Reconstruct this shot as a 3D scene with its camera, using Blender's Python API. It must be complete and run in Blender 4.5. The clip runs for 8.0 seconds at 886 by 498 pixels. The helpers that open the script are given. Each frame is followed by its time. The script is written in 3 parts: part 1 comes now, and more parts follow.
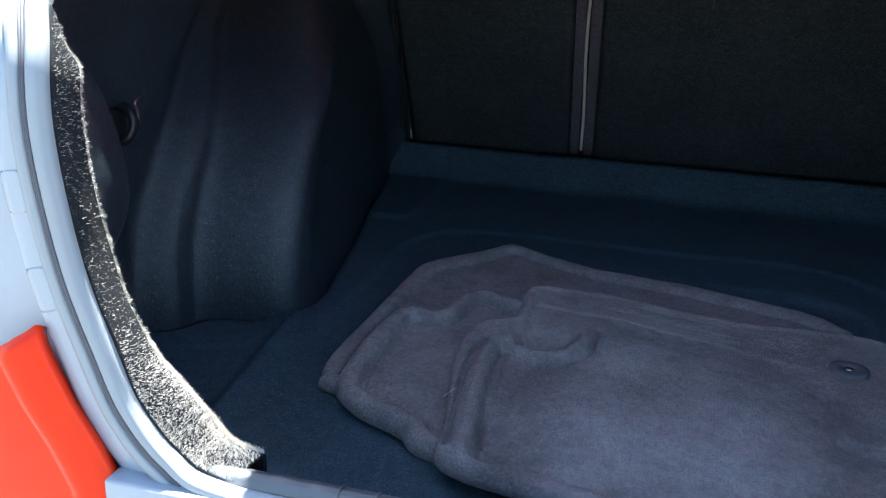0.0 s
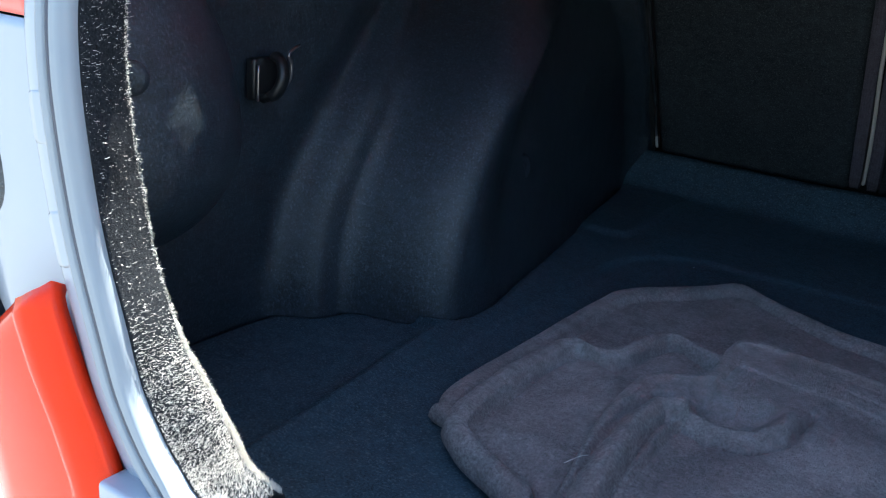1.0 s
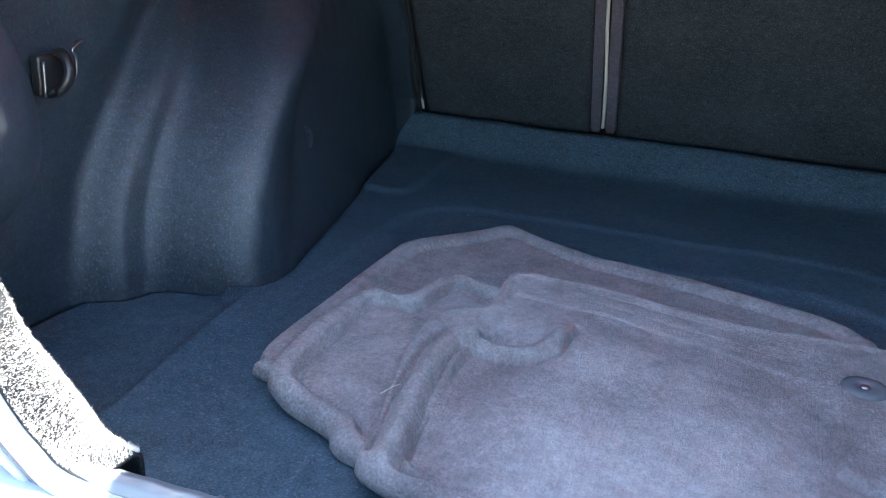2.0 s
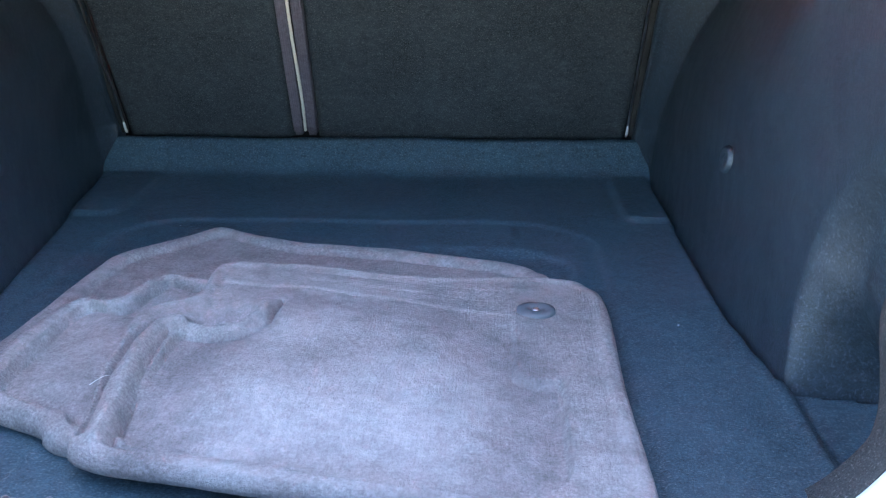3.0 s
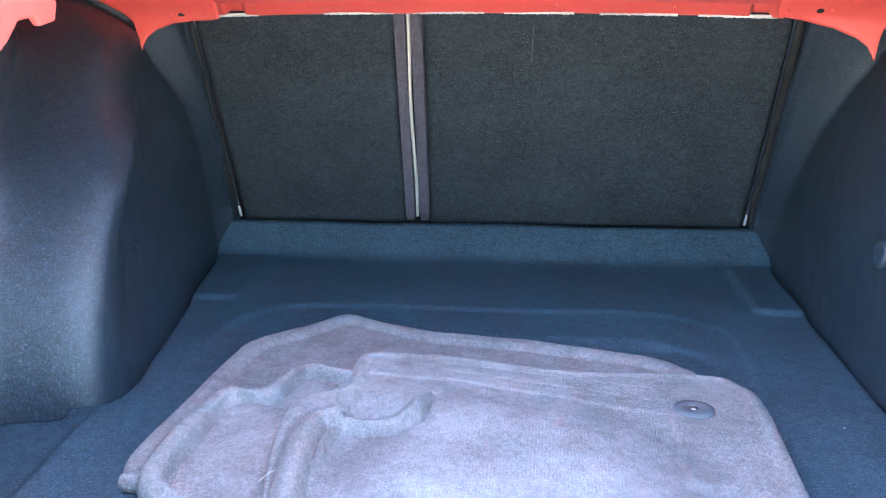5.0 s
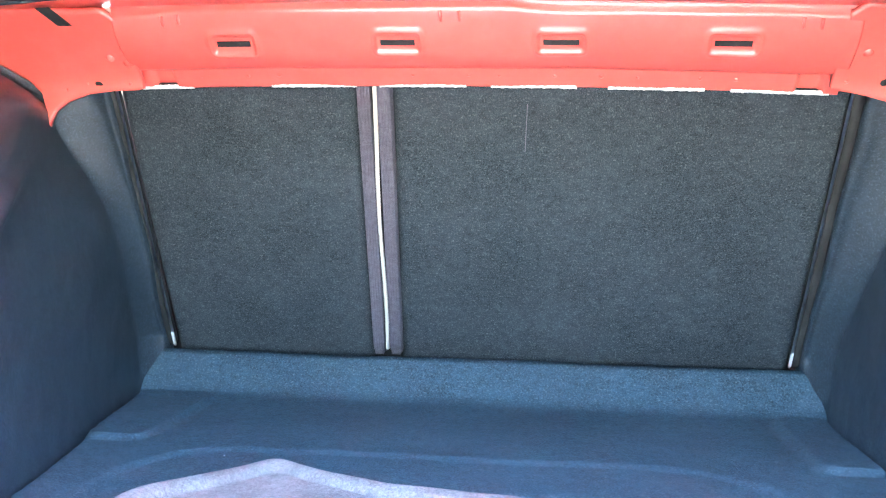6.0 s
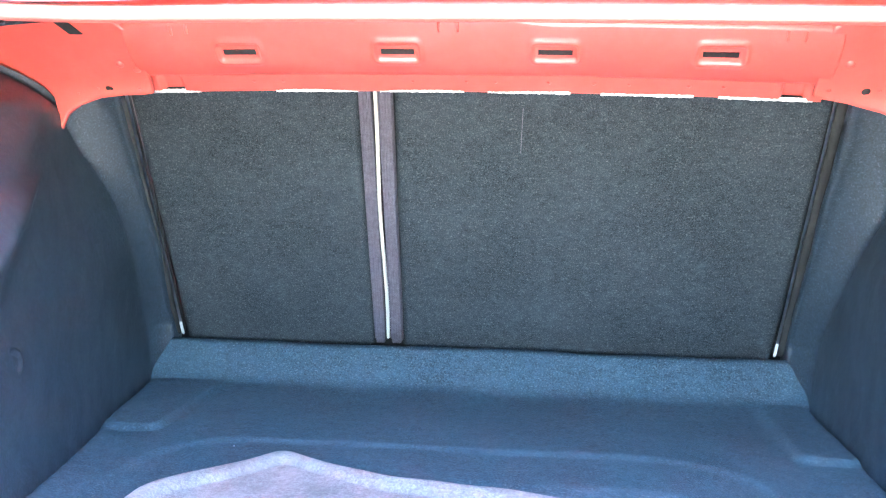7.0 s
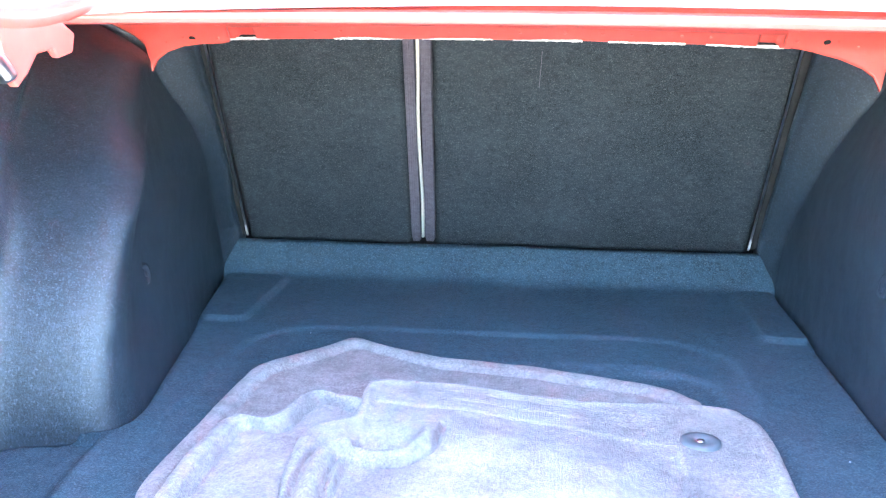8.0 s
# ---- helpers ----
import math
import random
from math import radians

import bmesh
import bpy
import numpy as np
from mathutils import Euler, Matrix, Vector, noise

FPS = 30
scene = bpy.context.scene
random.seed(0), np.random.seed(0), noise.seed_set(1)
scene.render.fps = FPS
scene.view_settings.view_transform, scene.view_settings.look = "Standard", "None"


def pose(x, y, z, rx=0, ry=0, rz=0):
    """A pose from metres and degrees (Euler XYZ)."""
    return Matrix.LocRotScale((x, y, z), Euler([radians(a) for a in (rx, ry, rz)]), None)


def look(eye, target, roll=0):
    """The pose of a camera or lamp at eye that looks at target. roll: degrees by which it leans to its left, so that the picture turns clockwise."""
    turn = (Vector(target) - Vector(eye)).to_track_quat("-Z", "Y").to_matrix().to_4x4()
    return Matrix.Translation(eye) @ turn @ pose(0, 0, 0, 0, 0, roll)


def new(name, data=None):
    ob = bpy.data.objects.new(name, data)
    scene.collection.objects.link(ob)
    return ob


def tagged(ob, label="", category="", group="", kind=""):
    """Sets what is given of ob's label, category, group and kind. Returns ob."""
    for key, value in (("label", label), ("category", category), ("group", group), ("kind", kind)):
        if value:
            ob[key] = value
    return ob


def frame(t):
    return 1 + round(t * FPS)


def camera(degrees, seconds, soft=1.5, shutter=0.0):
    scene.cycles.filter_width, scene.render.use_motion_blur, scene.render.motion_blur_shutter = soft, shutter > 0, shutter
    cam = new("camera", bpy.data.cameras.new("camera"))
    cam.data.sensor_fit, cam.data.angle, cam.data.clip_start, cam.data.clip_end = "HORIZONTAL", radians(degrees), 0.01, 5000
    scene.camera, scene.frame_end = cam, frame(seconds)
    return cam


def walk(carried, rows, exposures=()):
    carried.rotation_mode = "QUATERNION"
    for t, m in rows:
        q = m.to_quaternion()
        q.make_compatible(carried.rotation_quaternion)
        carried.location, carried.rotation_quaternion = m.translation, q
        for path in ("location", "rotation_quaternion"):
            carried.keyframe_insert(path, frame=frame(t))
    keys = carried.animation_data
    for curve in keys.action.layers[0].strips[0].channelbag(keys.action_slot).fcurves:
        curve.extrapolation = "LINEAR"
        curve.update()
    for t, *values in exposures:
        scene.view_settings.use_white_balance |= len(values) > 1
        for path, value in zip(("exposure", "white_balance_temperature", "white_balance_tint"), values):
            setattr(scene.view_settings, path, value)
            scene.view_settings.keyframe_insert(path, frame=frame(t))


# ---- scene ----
cam = camera(50.9, 8.0, soft=1.2)
PATH = [
    (0, (0.09, -0.913, 0.509), (-0.404, 0.91, -0.148), 1.9),
    (0.5, (0.103, -0.731, 0.45), (-0.747, 0.941, -0.245), 3.8),
    (1, (0.135, -0.663, 0.437), (-0.915, 0.907, -0.222), 4.4),
    (1.2, (0.112, -0.667, 0.434), (-0.819, 0.981, -0.213), 6.1),
    (2.3, (0.199, -0.782, 0.478), (-0.311, 1.018, -0.229), 1.4),
    (2.5, (0.225, -0.773, 0.433), (-0.19, 1.069, -0.226), 0.7),
    (3, (0.252, -0.843, 0.442), (0.136, 1.05, -0.191), -0.2),
    (3.5, (0.266, -0.899, 0.452), (0.387, 1.004, -0.152), -1.3),
    (4, (0.233, -0.921, 0.463), (0.4, 0.991, -0.098), -0.6),
    (4.5, (0.141, -0.921, 0.473), (0.019, 1.004, -0.056), -0.4),
    (4.7, (0.133, -0.913, 0.479), (-0.084, 1.003, -0.049), -0.9),
    (5.8, (0.141, -0.529, 0.319), (-0.101, 1.452, 0.188), 0.8),
    (6, (0.147, -0.518, 0.312), (-0.108, 1.464, 0.221), 0.9),
    (6.5, (0.151, -0.509, 0.333), (-0.104, 1.472, 0.218), 1.3),
    (7, (0.153, -0.567, 0.36), (-0.098, 1.411, 0.196), 0.9),
    (7.5, (0.141, -0.69, 0.398), (-0.098, 1.275, 0.109), 0.4),
    (8, (0.12, -0.835, 0.482), (-0.109, 1.099, 0.026), 0.3),
]
EXPOSURES = [(0.0, 2.95, 6100, 5), (1.2, 3.05, 6050, 4), (2.3, 5.05, 6550, 8), (3.0, 5.15, 6350, 7), (3.5, 5.1, 5950, 4), (4.0, 4.8, 5950, 4), (4.4, 5.45, 6300, 8), (4.7, 5.55, 6400, 9), (6.0, 7.0, 6400, 9), (7.0, 7.1, 6400, 9), (7.5, 7.0, 6380, 9), (8.0, 6.68, 6320, 8)]
walk(cam, [(t, look(eye, target, roll)) for t, eye, target, roll in PATH], EXPOSURES)

# ---------------------------------------------------------------- light
SUN_WAY = Vector((-0.11, 0.31, 0.93)).normalized()
world = bpy.data.worlds.new("sky")
scene.world = world
world.use_nodes = True
wn = world.node_tree.nodes
sky = wn.new("ShaderNodeTexSky")
sky.sky_type = "NISHITA"
sky.sun_disc = False
sky.air_density, sky.dust_density, sky.ozone_density = 1.2, 1.2, 2.0
sky.sun_elevation = math.asin(SUN_WAY.z)
sky.sun_rotation = math.atan2(SUN_WAY.x, SUN_WAY.y)
world.node_tree.links.new(sky.outputs[0], wn["Background"].inputs["Color"])
wn["Background"].inputs["Strength"].default_value = 0.055
sun = new("sun", bpy.data.lights.new("sun", "SUN"))
sun.data.energy, sun.data.angle, sun.data.color = 5.0, radians(0.5), (1.0, 0.95, 0.86)
sun.matrix_world = look((3, 2, 4), Vector((3, 2, 4)) - SUN_WAY)


# ---------------------------------------------------------------- materials
def mat(name, rough=0.6, metal=0.0, coat=0.0, sheen=0.0):
    m = bpy.data.materials.new(name)
    m.use_nodes = True
    b = m.node_tree.nodes["Principled BSDF"]
    b.inputs["Roughness"].default_value = rough
    b.inputs["Metallic"].default_value = metal
    b.inputs["Coat Weight"].default_value = coat
    b.inputs["Coat Roughness"].default_value = 0.05
    b.inputs["Sheen Weight"].default_value = sheen
    b.inputs["Sheen Roughness"].default_value = 0.5
    b.inputs["Specular IOR Level"].default_value = 0.5 if rough < 0.9 else 0.12
    return m, m.node_tree, b


def node(tree, kind, **values):
    n = tree.nodes.new(kind)
    for key, value in values.items():
        n.inputs[key.replace("_", " ")].default_value = value
    return n


def noise_tex(tree, coords, scale, detail=3.0, rough=0.6):
    n = node(tree, "ShaderNodeTexNoise", Scale=scale, Detail=detail, Roughness=rough)
    tree.links.new(coords, n.inputs["Vector"])
    return n.outputs["Fac"]


def ramp(tree, fac, stops):
    r = tree.nodes.new("ShaderNodeValToRGB")
    e = r.color_ramp.elements
    while len(e) < len(stops):
        e.new(0.5)
    for k, (pos, col) in enumerate(stops):
        e[k].position = pos
        e[k].color = (*col, 1.0)
    tree.links.new(fac, r.inputs["Fac"])
    return r.outputs["Color"]


def mix(tree, fac, a, b, kind="MIX"):
    m = tree.nodes.new("ShaderNodeMix")
    m.data_type, m.blend_type = "RGBA", kind
    for sock, v in ((m.inputs[0], fac), (m.inputs[6], a), (m.inputs[7], b)):
        if isinstance(v, bpy.types.NodeSocket):
            tree.links.new(v, sock)
        else:
            sock.default_value = v if isinstance(v, (int, float)) else (*v, 1.0)
    return m.outputs[2]


def bump(tree, b, height, strength, distance, under=None):
    n = node(tree, "ShaderNodeBump", Strength=strength, Distance=distance)
    tree.links.new(height, n.inputs["Height"])
    if under is not None:
        tree.links.new(under, n.inputs["Normal"])
    tree.links.new(n.outputs["Normal"], b.inputs["Normal"])
    return n.outputs["Normal"]


def coords(tree, stretch=(1, 1, 1)):
    c = tree.nodes.new("ShaderNodeTexCoord")
    p = tree.nodes.new("ShaderNodeMapping")
    p.inputs["Scale"].default_value = stretch
    tree.links.new(c.outputs["Object"], p.inputs["Vector"])
    return p.outputs["Vector"]


def carpet(name, dark, light, fleck, fleck_at=0.70, grain=700.0, sheen=0.0, rough=0.95, gloss=0.12, rag=0.2, relief=0.9):
    """Needle-felt: matted fibres, pale flecks, brushed and dusty patches."""
    m, t, b = mat(name, rough, sheen=sheen)
    b.inputs["Specular IOR Level"].default_value = gloss
    c = coords(t)
    fine = noise_tex(t, c, grain, 4.0, 0.75)
    col = ramp(t, fine, [(0.34, dark), (0.66, light)])
    patch = noise_tex(t, c, 9.0, 4.0, 0.6)
    col = mix(t, ramp(t, patch, [(0.35, (0, 0, 0)), (0.75, (0.55, 0.55, 0.55))]), col, light)
    cloud = noise_tex(t, coords(t, (1.0, 1.0, 1.6)), 80.0, 5.0, 0.75)
    col = mix(t, 1.0, col, ramp(t, cloud, [(0.30, (1 - rag, 1 - rag, 1 - rag)), (0.70, (1 + rag, 1 + rag, 1 + rag))]), "MULTIPLY")
    flecks = noise_tex(t, coords(t, (1.0, 1.3, 0.8)), grain * 0.75, 1.0, 0.5)
    col = mix(t, ramp(t, flecks, [(fleck_at - 0.10, (0, 0, 0)), (fleck_at + 0.14, (0.8, 0.8, 0.8))]), col, fleck)
    smear = noise_tex(t, coords(t, (0.6, 0.6, 1.4)), 21.0, 6.0, 0.75)
    col = mix(t, ramp(t, smear, [(0.60, (0, 0, 0)), (0.76, (0.5, 0.5, 0.5))]), col, [min(1.0, k * 1.5 + 0.01) for k in light])
    t.links.new(col, b.inputs["Base Color"])
    low = bump(t, b, noise_tex(t, c, 45.0, 3.0), 0.25, 0.004)
    bump(t, b, fine, relief, 0.0022, low)
    return m


FELT = carpet("dark_felt", (0.002, 0.004, 0.006), (0.025, 0.040, 0.056), (0.078, 0.10, 0.126), 0.665, 430.0, rough=0.42, gloss=0.72, rag=0.5, relief=0.45)
FLOOR_FELT = carpet("floor_felt", (0.007, 0.018, 0.028), (0.050, 0.094, 0.126), (0.125, 0.165, 0.19), 0.65, 450.0, rough=0.66, gloss=0.3, rag=0.36)
SEAT_FELT = carpet("seat_felt", (0.007, 0.010, 0.013), (0.056, 0.068, 0.077), (0.125, 0.135, 0.14), 0.67, 560.0, rag=0.3)


def pile():
    """Mauve-grey cut pile with fine ribs along the mat, worn paler patches."""
    m, t, b = mat("mat_pile", 0.95, sheen=0.08)
    c = coords(t)
    fine = noise_tex(t, c, 340.0, 4.0, 0.8)
    col = ramp(t, fine, [(0.34, (0.136, 0.123, 0.120)), (0.66, (0.325, 0.300, 0.293))])
    worn = noise_tex(t, coords(t, (1.0, 0.7, 1.0)), 7.0, 5.0, 0.65)
    col = mix(t, ramp(t, worn, [(0.42, (0, 0, 0)), (0.66, (0.55, 0.55, 0.55))]), col, (0.335, 0.314, 0.310))
    smudge = noise_tex(t, c, 32.0, 4.0, 0.6)
    col = mix(t, ramp(t, smudge, [(0.48, (0, 0, 0)), (0.70, (0.5, 0.5, 0.5))]), col, (0.145, 0.126, 0.126))
    place = t.nodes.new("ShaderNodeMapping")
    place.inputs["Location"].default_value, place.inputs["Scale"].default_value = (-0.55, 0.22, 0.0), (4.6, 3.6, 0.0)
    t.links.new(c, place.inputs["Vector"])
    spot = t.nodes.new("ShaderNodeTexGradient")
    spot.gradient_type = "SPHERICAL"
    t.links.new(place.outputs["Vector"], spot.inputs["Vector"])
    brushed = mix(t, 1.0, spot.outputs["Color"], ramp(t, noise_tex(t, c, 18.0, 5.0, 0.7), [(0.30, (0.35, 0.35, 0.35)), (0.62, (1.6, 1.6, 1.6))]), "MULTIPLY")
    col = mix(t, ramp(t, brushed, [(0.10, (0, 0, 0)), (0.75, (0.22, 0.22, 0.22))]), col, (0.350, 0.334, 0.334))
    # darker ring round the tread: shading of the brushed nap, put into the colour
    nap_shade = ramp(t, spot.outputs["Fac"], [(0.02, (1, 1, 1)), (0.13, (0.78, 0.77, 0.78)), (0.24, (0.86, 0.85, 0.86)), (0.42, (1, 1, 1))])
    col = mix(t, 1.0, col, nap_shade, "MULTIPLY")
    tuft = noise_tex(t, coords(t, (1.0, 0.7, 1.0)), 150.0, 4.0, 0.7)
    col = mix(t, 1.0, col, ramp(t, tuft, [(0.36, (0.86, 0.86, 0.87)), (0.64, (1.12, 1.12, 1.13))]), "MULTIPLY")
    nap = noise_tex(t, coords(t, (0.8, 1.0, 1.0)), 11.0, 6.0, 0.72)
    col = mix(t, 1.0, col, ramp(t, nap, [(0.38, (0.84, 0.83, 0.84)), (0.62, (1.12, 1.12, 1.13))]), "MULTIPLY")
    t.links.new(col, b.inputs["Base Color"])
    w = node(t, "ShaderNodeTexWave", Scale=85.0, Distortion=1.2, Detail=2.0)
    w.bands_direction = "X"
    t.links.new(c, w.inputs["Vector"])
    ribs = bump(t, b, w.outputs["Fac"], 0.15, 0.0012)
    low = bump(t, b, noise_tex(t, c, 70.0, 5.0, 0.7), 0.5, 0.005, ribs)
    bump(t, b, fine, 1.0, 0.003, low)
    return m


PILE = pile()


def paint(name, colour, rough=0.3, coat=0.8, speck=0.0):
    m, t, b = mat(name, rough, coat=coat)
    c = coords(t)
    dust = noise_tex(t, c, 25.0, 5.0, 0.65)
    col = mix(t, ramp(t, dust, [(0.45, (0, 0, 0)), (0.85, (0.25, 0.25, 0.25))]), colour, [min(1, k * 0.7 + 0.12) for k in colour])
    t.links.new(col, b.inputs["Base Color"])
    bump(t, b, noise_tex(t, c, 180.0, 2.0), 0.04, 0.001)
    return m


RED = paint("red_paint", (0.78, 0.100, 0.078), 0.34, 0.8)
RED.node_tree.nodes["Principled BSDF"].inputs["Coat Roughness"].default_value = 0.24
PALE = paint("pale_paint", (0.35, 0.405, 0.475), 0.35, 0.6)
SEAL = paint("seal_rubber", (0.30, 0.335, 0.37), 0.55, 0.1)
GROOVE = paint("seal_groove", (0.10, 0.105, 0.13), 0.6, 0.0)
BLACK = paint("black_plastic", (0.012, 0.013, 0.014), 0.42, 0.1)
SILL = paint("grey_black_plastic", (0.105, 0.118, 0.132), 0.42, 0.25)
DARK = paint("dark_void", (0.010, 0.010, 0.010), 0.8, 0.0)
STEEL, st, sb = mat("bright_steel", 0.28, 1.0)
st.links.new(ramp(st, noise_tex(st, coords(st), 60.0), [(0.3, (0.30, 0.30, 0.31)), (0.7, (0.52, 0.51, 0.50))]), sb.inputs["Base Color"])
EDGE = carpet("grey_edge_fabric", (0.075, 0.067, 0.082), (0.165, 0.150, 0.180), (0.22, 0.20, 0.235), 0.75, 900.0)
CREAM = paint("cream_gap_light", (0.60, 0.56, 0.48), 0.6, 0.0)
FOAM = paint("white_foam_tape", (0.62, 0.61, 0.58), 0.7, 0.0)
LENS, lt, lb = mat("red_lens", 0.15, coat=0.22)
lb.inputs["Specular IOR Level"].default_value = 0.12
lt.links.new(ramp(lt, noise_tex(lt, coords(lt), 6.0), [(0.3, (0.84, 0.030, 0.003)), (0.7, (0.92, 0.046, 0.004))]), lb.inputs["Base Color"])
CLEAR, ct, cb = mat("clear_lens", 0.08, coat=1.0)
ct.links.new(ramp(ct, noise_tex(ct, coords(ct), 30.0), [(0.3, (0.75, 0.75, 0.74)), (0.7, (0.88, 0.88, 0.86))]), cb.inputs["Base Color"])
PLASTIC = paint("grey_plastic", (0.085, 0.092, 0.105), 0.62, 0.0)
ASPHALT, at, ab = mat("grey_asphalt", 0.9)
at.links.new(ramp(at, noise_tex(at, coords(at), 120.0, 4.0), [(0.3, (0.12, 0.12, 0.12)), (0.75, (0.20, 0.20, 0.20))]), ab.inputs["Base Color"])
bump(at, ab, noise_tex(at, coords(at), 160.0, 3.0), 0.6, 0.006)


# ---------------------------------------------------------------- building helpers
def thing(name, label, category, kind="", group=""):
    return tagged(new(name), label, category, group, kind)


def part(name, bm, material, parent=None, label="", smooth=True, thick=0.0, bevel=0.0, offset=-1.0):
    me = bpy.data.meshes.new(name)
    bm.to_mesh(me)
    bm.free()
    me.materials.append(material)
    for p in me.polygons:
        p.use_smooth = smooth
    ob = new(name, me)
    ob.parent = parent
    if thick:
        s = ob.modifiers.new("thickness", "SOLIDIFY")
        s.thickness, s.offset = thick, offset
    if bevel:
        v = ob.modifiers.new("edges", "BEVEL")
        v.width, v.segments, v.limit_method = bevel, 3, "ANGLE"
    if label:
        ob["label"] = label
    return ob


def sheet(fn, nu, nv, flip=False, closed=False):
    """A grid surface: fn(u, v) with u and v from 0 to 1."""
    bm = bmesh.new()
    cols = nu if closed else nu + 1
    g = [[bm.verts.new(fn(i / nu, j / nv)) for j in range(nv + 1)] for i in range(cols)]
    for i in range(nu):
        for j in range(nv):
            a, b, c, d = g[i][j], g[(i + 1) % cols][j], g[(i + 1) % cols][j + 1], g[i][j + 1]
            bm.faces.new((a, d, c, b) if flip else (a, b, c, d))
    return bm


def box(x0, x1, y0, y1, z0, z1):
    bm = bmesh.new()
    bmesh.ops.create_cube(bm, size=1.0)
    for v in bm.verts:
        v.co = ((x0 + x1) / 2 + v.co.x * (x1 - x0), (y0 + y1) / 2 + v.co.y * (y1 - y0), (z0 + z1) / 2 + v.co.z * (z1 - z0))
    return bm


def spline(points, s, closed=False):
    """Catmull-Rom through points, s from 0 to 1."""
    n = len(points)
    k = s * (n if closed else n - 1)
    i = min(int(k), n - 1 if closed else n - 2)
    f = k - i
    at = (lambda q: Vector(points[q % n])) if closed else (lambda q: Vector(points[max(0, min(n - 1, q))]))
    a, b, c, d = at(i - 1), at(i), at(i + 1), at(i + 2)
    return 0.5 * (2 * b + (c - a) * f + (2 * a - 5 * b + 4 * c - d) * f * f + (3 * b - a - 3 * c + d) * f ** 3)


def tube(points, radius, sides=10, steps=40, flat=1.0):
    """A round bar along a smooth line; flat squeezes it."""
    line = [spline(points, k / steps) for k in range(steps + 1)]
    bm = bmesh.new()
    rings = []
    for k, p in enumerate(line):
        way = (line[min(k + 1, steps)] - line[max(k - 1, 0)]).normalized()
        side = way.cross(Vector((1, 0, 0)) if abs(way.x) < 0.9 else Vector((0, 0, 1))).normalized()
        up = side.cross(way)
        rings.append([bm.verts.new(p + radius * (math.cos(a) * side + flat * math.sin(a) * up)) for a in (2 * math.pi * q / sides for q in range(sides))])
    for a, b in zip(rings, rings[1:]):
        for q in range(sides):
            bm.faces.new((a[q], a[(q + 1) % sides], b[(q + 1) % sides], b[q]))
    bm.faces.new(rings[0][::-1])
    bm.faces.new(rings[-1])
    return bm


def disc(profile, m, sides=28):
    """A turned shape from (radius, height) pairs, placed by the pose m."""
    bm = bmesh.new()
    rings = [[bm.verts.new(m @ Vector((r * math.cos(2 * math.pi * q / sides), r * math.sin(2 * math.pi * q / sides), h))) for q in range(sides)] for r, h in profile]
    for a, b in zip(rings, rings[1:]):
        for q in range(sides):
            bm.faces.new((a[q], a[(q + 1) % sides], b[(q + 1) % sides], b[q]))
    bm.faces.new(rings[-1])
    return bm


def step(a, b, x):
    f = max(0.0, min(1.0, (x - a) / (b - a)))
    return f * f * (3 - 2 * f)


# ---------------------------------------------------------------- ground
ground = part("ground", sheet(lambda u, v: (-2000 + 4000 * u, -2000 + 4000 * v, -0.62), 4, 4), ASPHALT)
tagged(ground, "grey asphalt of the parking lot under the car", "ground", kind="structure")

# ---------------------------------------------------------------- trunk floor
CX = 0.08                                   # middle of the rear opening
PANEL_TOP = Vector((0, 0.74, 0.471))        # seat back plane, top and foot
PANEL_FOOT = Vector((0, 1.005, 0.085))
WELL = (-0.36, 0.402, -0.6, 0.622)          # sunk middle of the floor


def rounded(x, y, r, box_):
    """Signed distance to a rounded rectangle, inside negative."""
    x0, x1, y0, y1 = box_
    dx = abs(x - (x0 + x1) / 2) - (x1 - x0) / 2 + r
    dy = abs(y - (y0 + y1) / 2) - (y1 - y0) / 2 + r
    return math.hypot(max(dx, 0), max(dy, 0)) + min(max(dx, dy), 0) - r


LEFT_U = (-0.60, 0.040, 0.064, 0.078, 0.086, 0.094, 0.105, 0.138, 0.150, 0.158, 0.165, 0.174, 0.190, 0.220, 0.26, 1.10)
LEFT_X = (-0.600, -0.600, -0.597, -0.588, -0.570, -0.555, -0.549, -0.540, -0.515, -0.475, -0.447, -0.429, -0.414, -0.407, -0.408, -0.566)
RIGHT_Z = (-0.05, 0.05, 0.11, 0.17, 0.21, 0.255, 0.285, 0.305, 0.318, 0.332, 0.348, 0.375, 0.42, 0.60)
RIGHT_B = (0.050, 0.052, 0.050, 0.038, 0.014, -0.036, -0.092, -0.160, -0.180, -0.145, -0.118, -0.100, -0.085, -0.060)


def arch_u(y, z):
    """Distance behind the rounded rear face of the left wheel arch."""
    k = max(0.0, z)
    return y - (2.1 * k * k if k < 0.27 else 0.153 + 1.13 * (k - 0.27))


def left_x(y, z):
    u = arch_u(y, z)
    x = sum(np.interp(u + d, LEFT_U, LEFT_X) for d in (-0.008, -0.004, 0, 0.004, 0.008)) / 5
    x -= (0.07 * step(-0.02, 0.14, u) + 0.20 * max(step(0.17, 0.34, u), step(0.22, 0.36, z) * step(-0.02, 0.2, u))) * z * (1 - 0.55 * step(0.30, 0.75, u)) + 0.5 * max(0.0, z - 0.30) ** 1.5 * step(0.2, 0.45, u)
    x -= 0.11 * step(0.43, 0.52, z) * step(0.36, 0.56, y)
    # the convex rear lobe that carries a plug
    d = math.hypot((y + 0.178) / 0.150, (z - 0.235) / (0.215 if z > 0.235 else 0.115))
    return x + 0.148 * math.sqrt(max(0.0, 1.0 - d * d)) * step(1.0, 0.75, d)


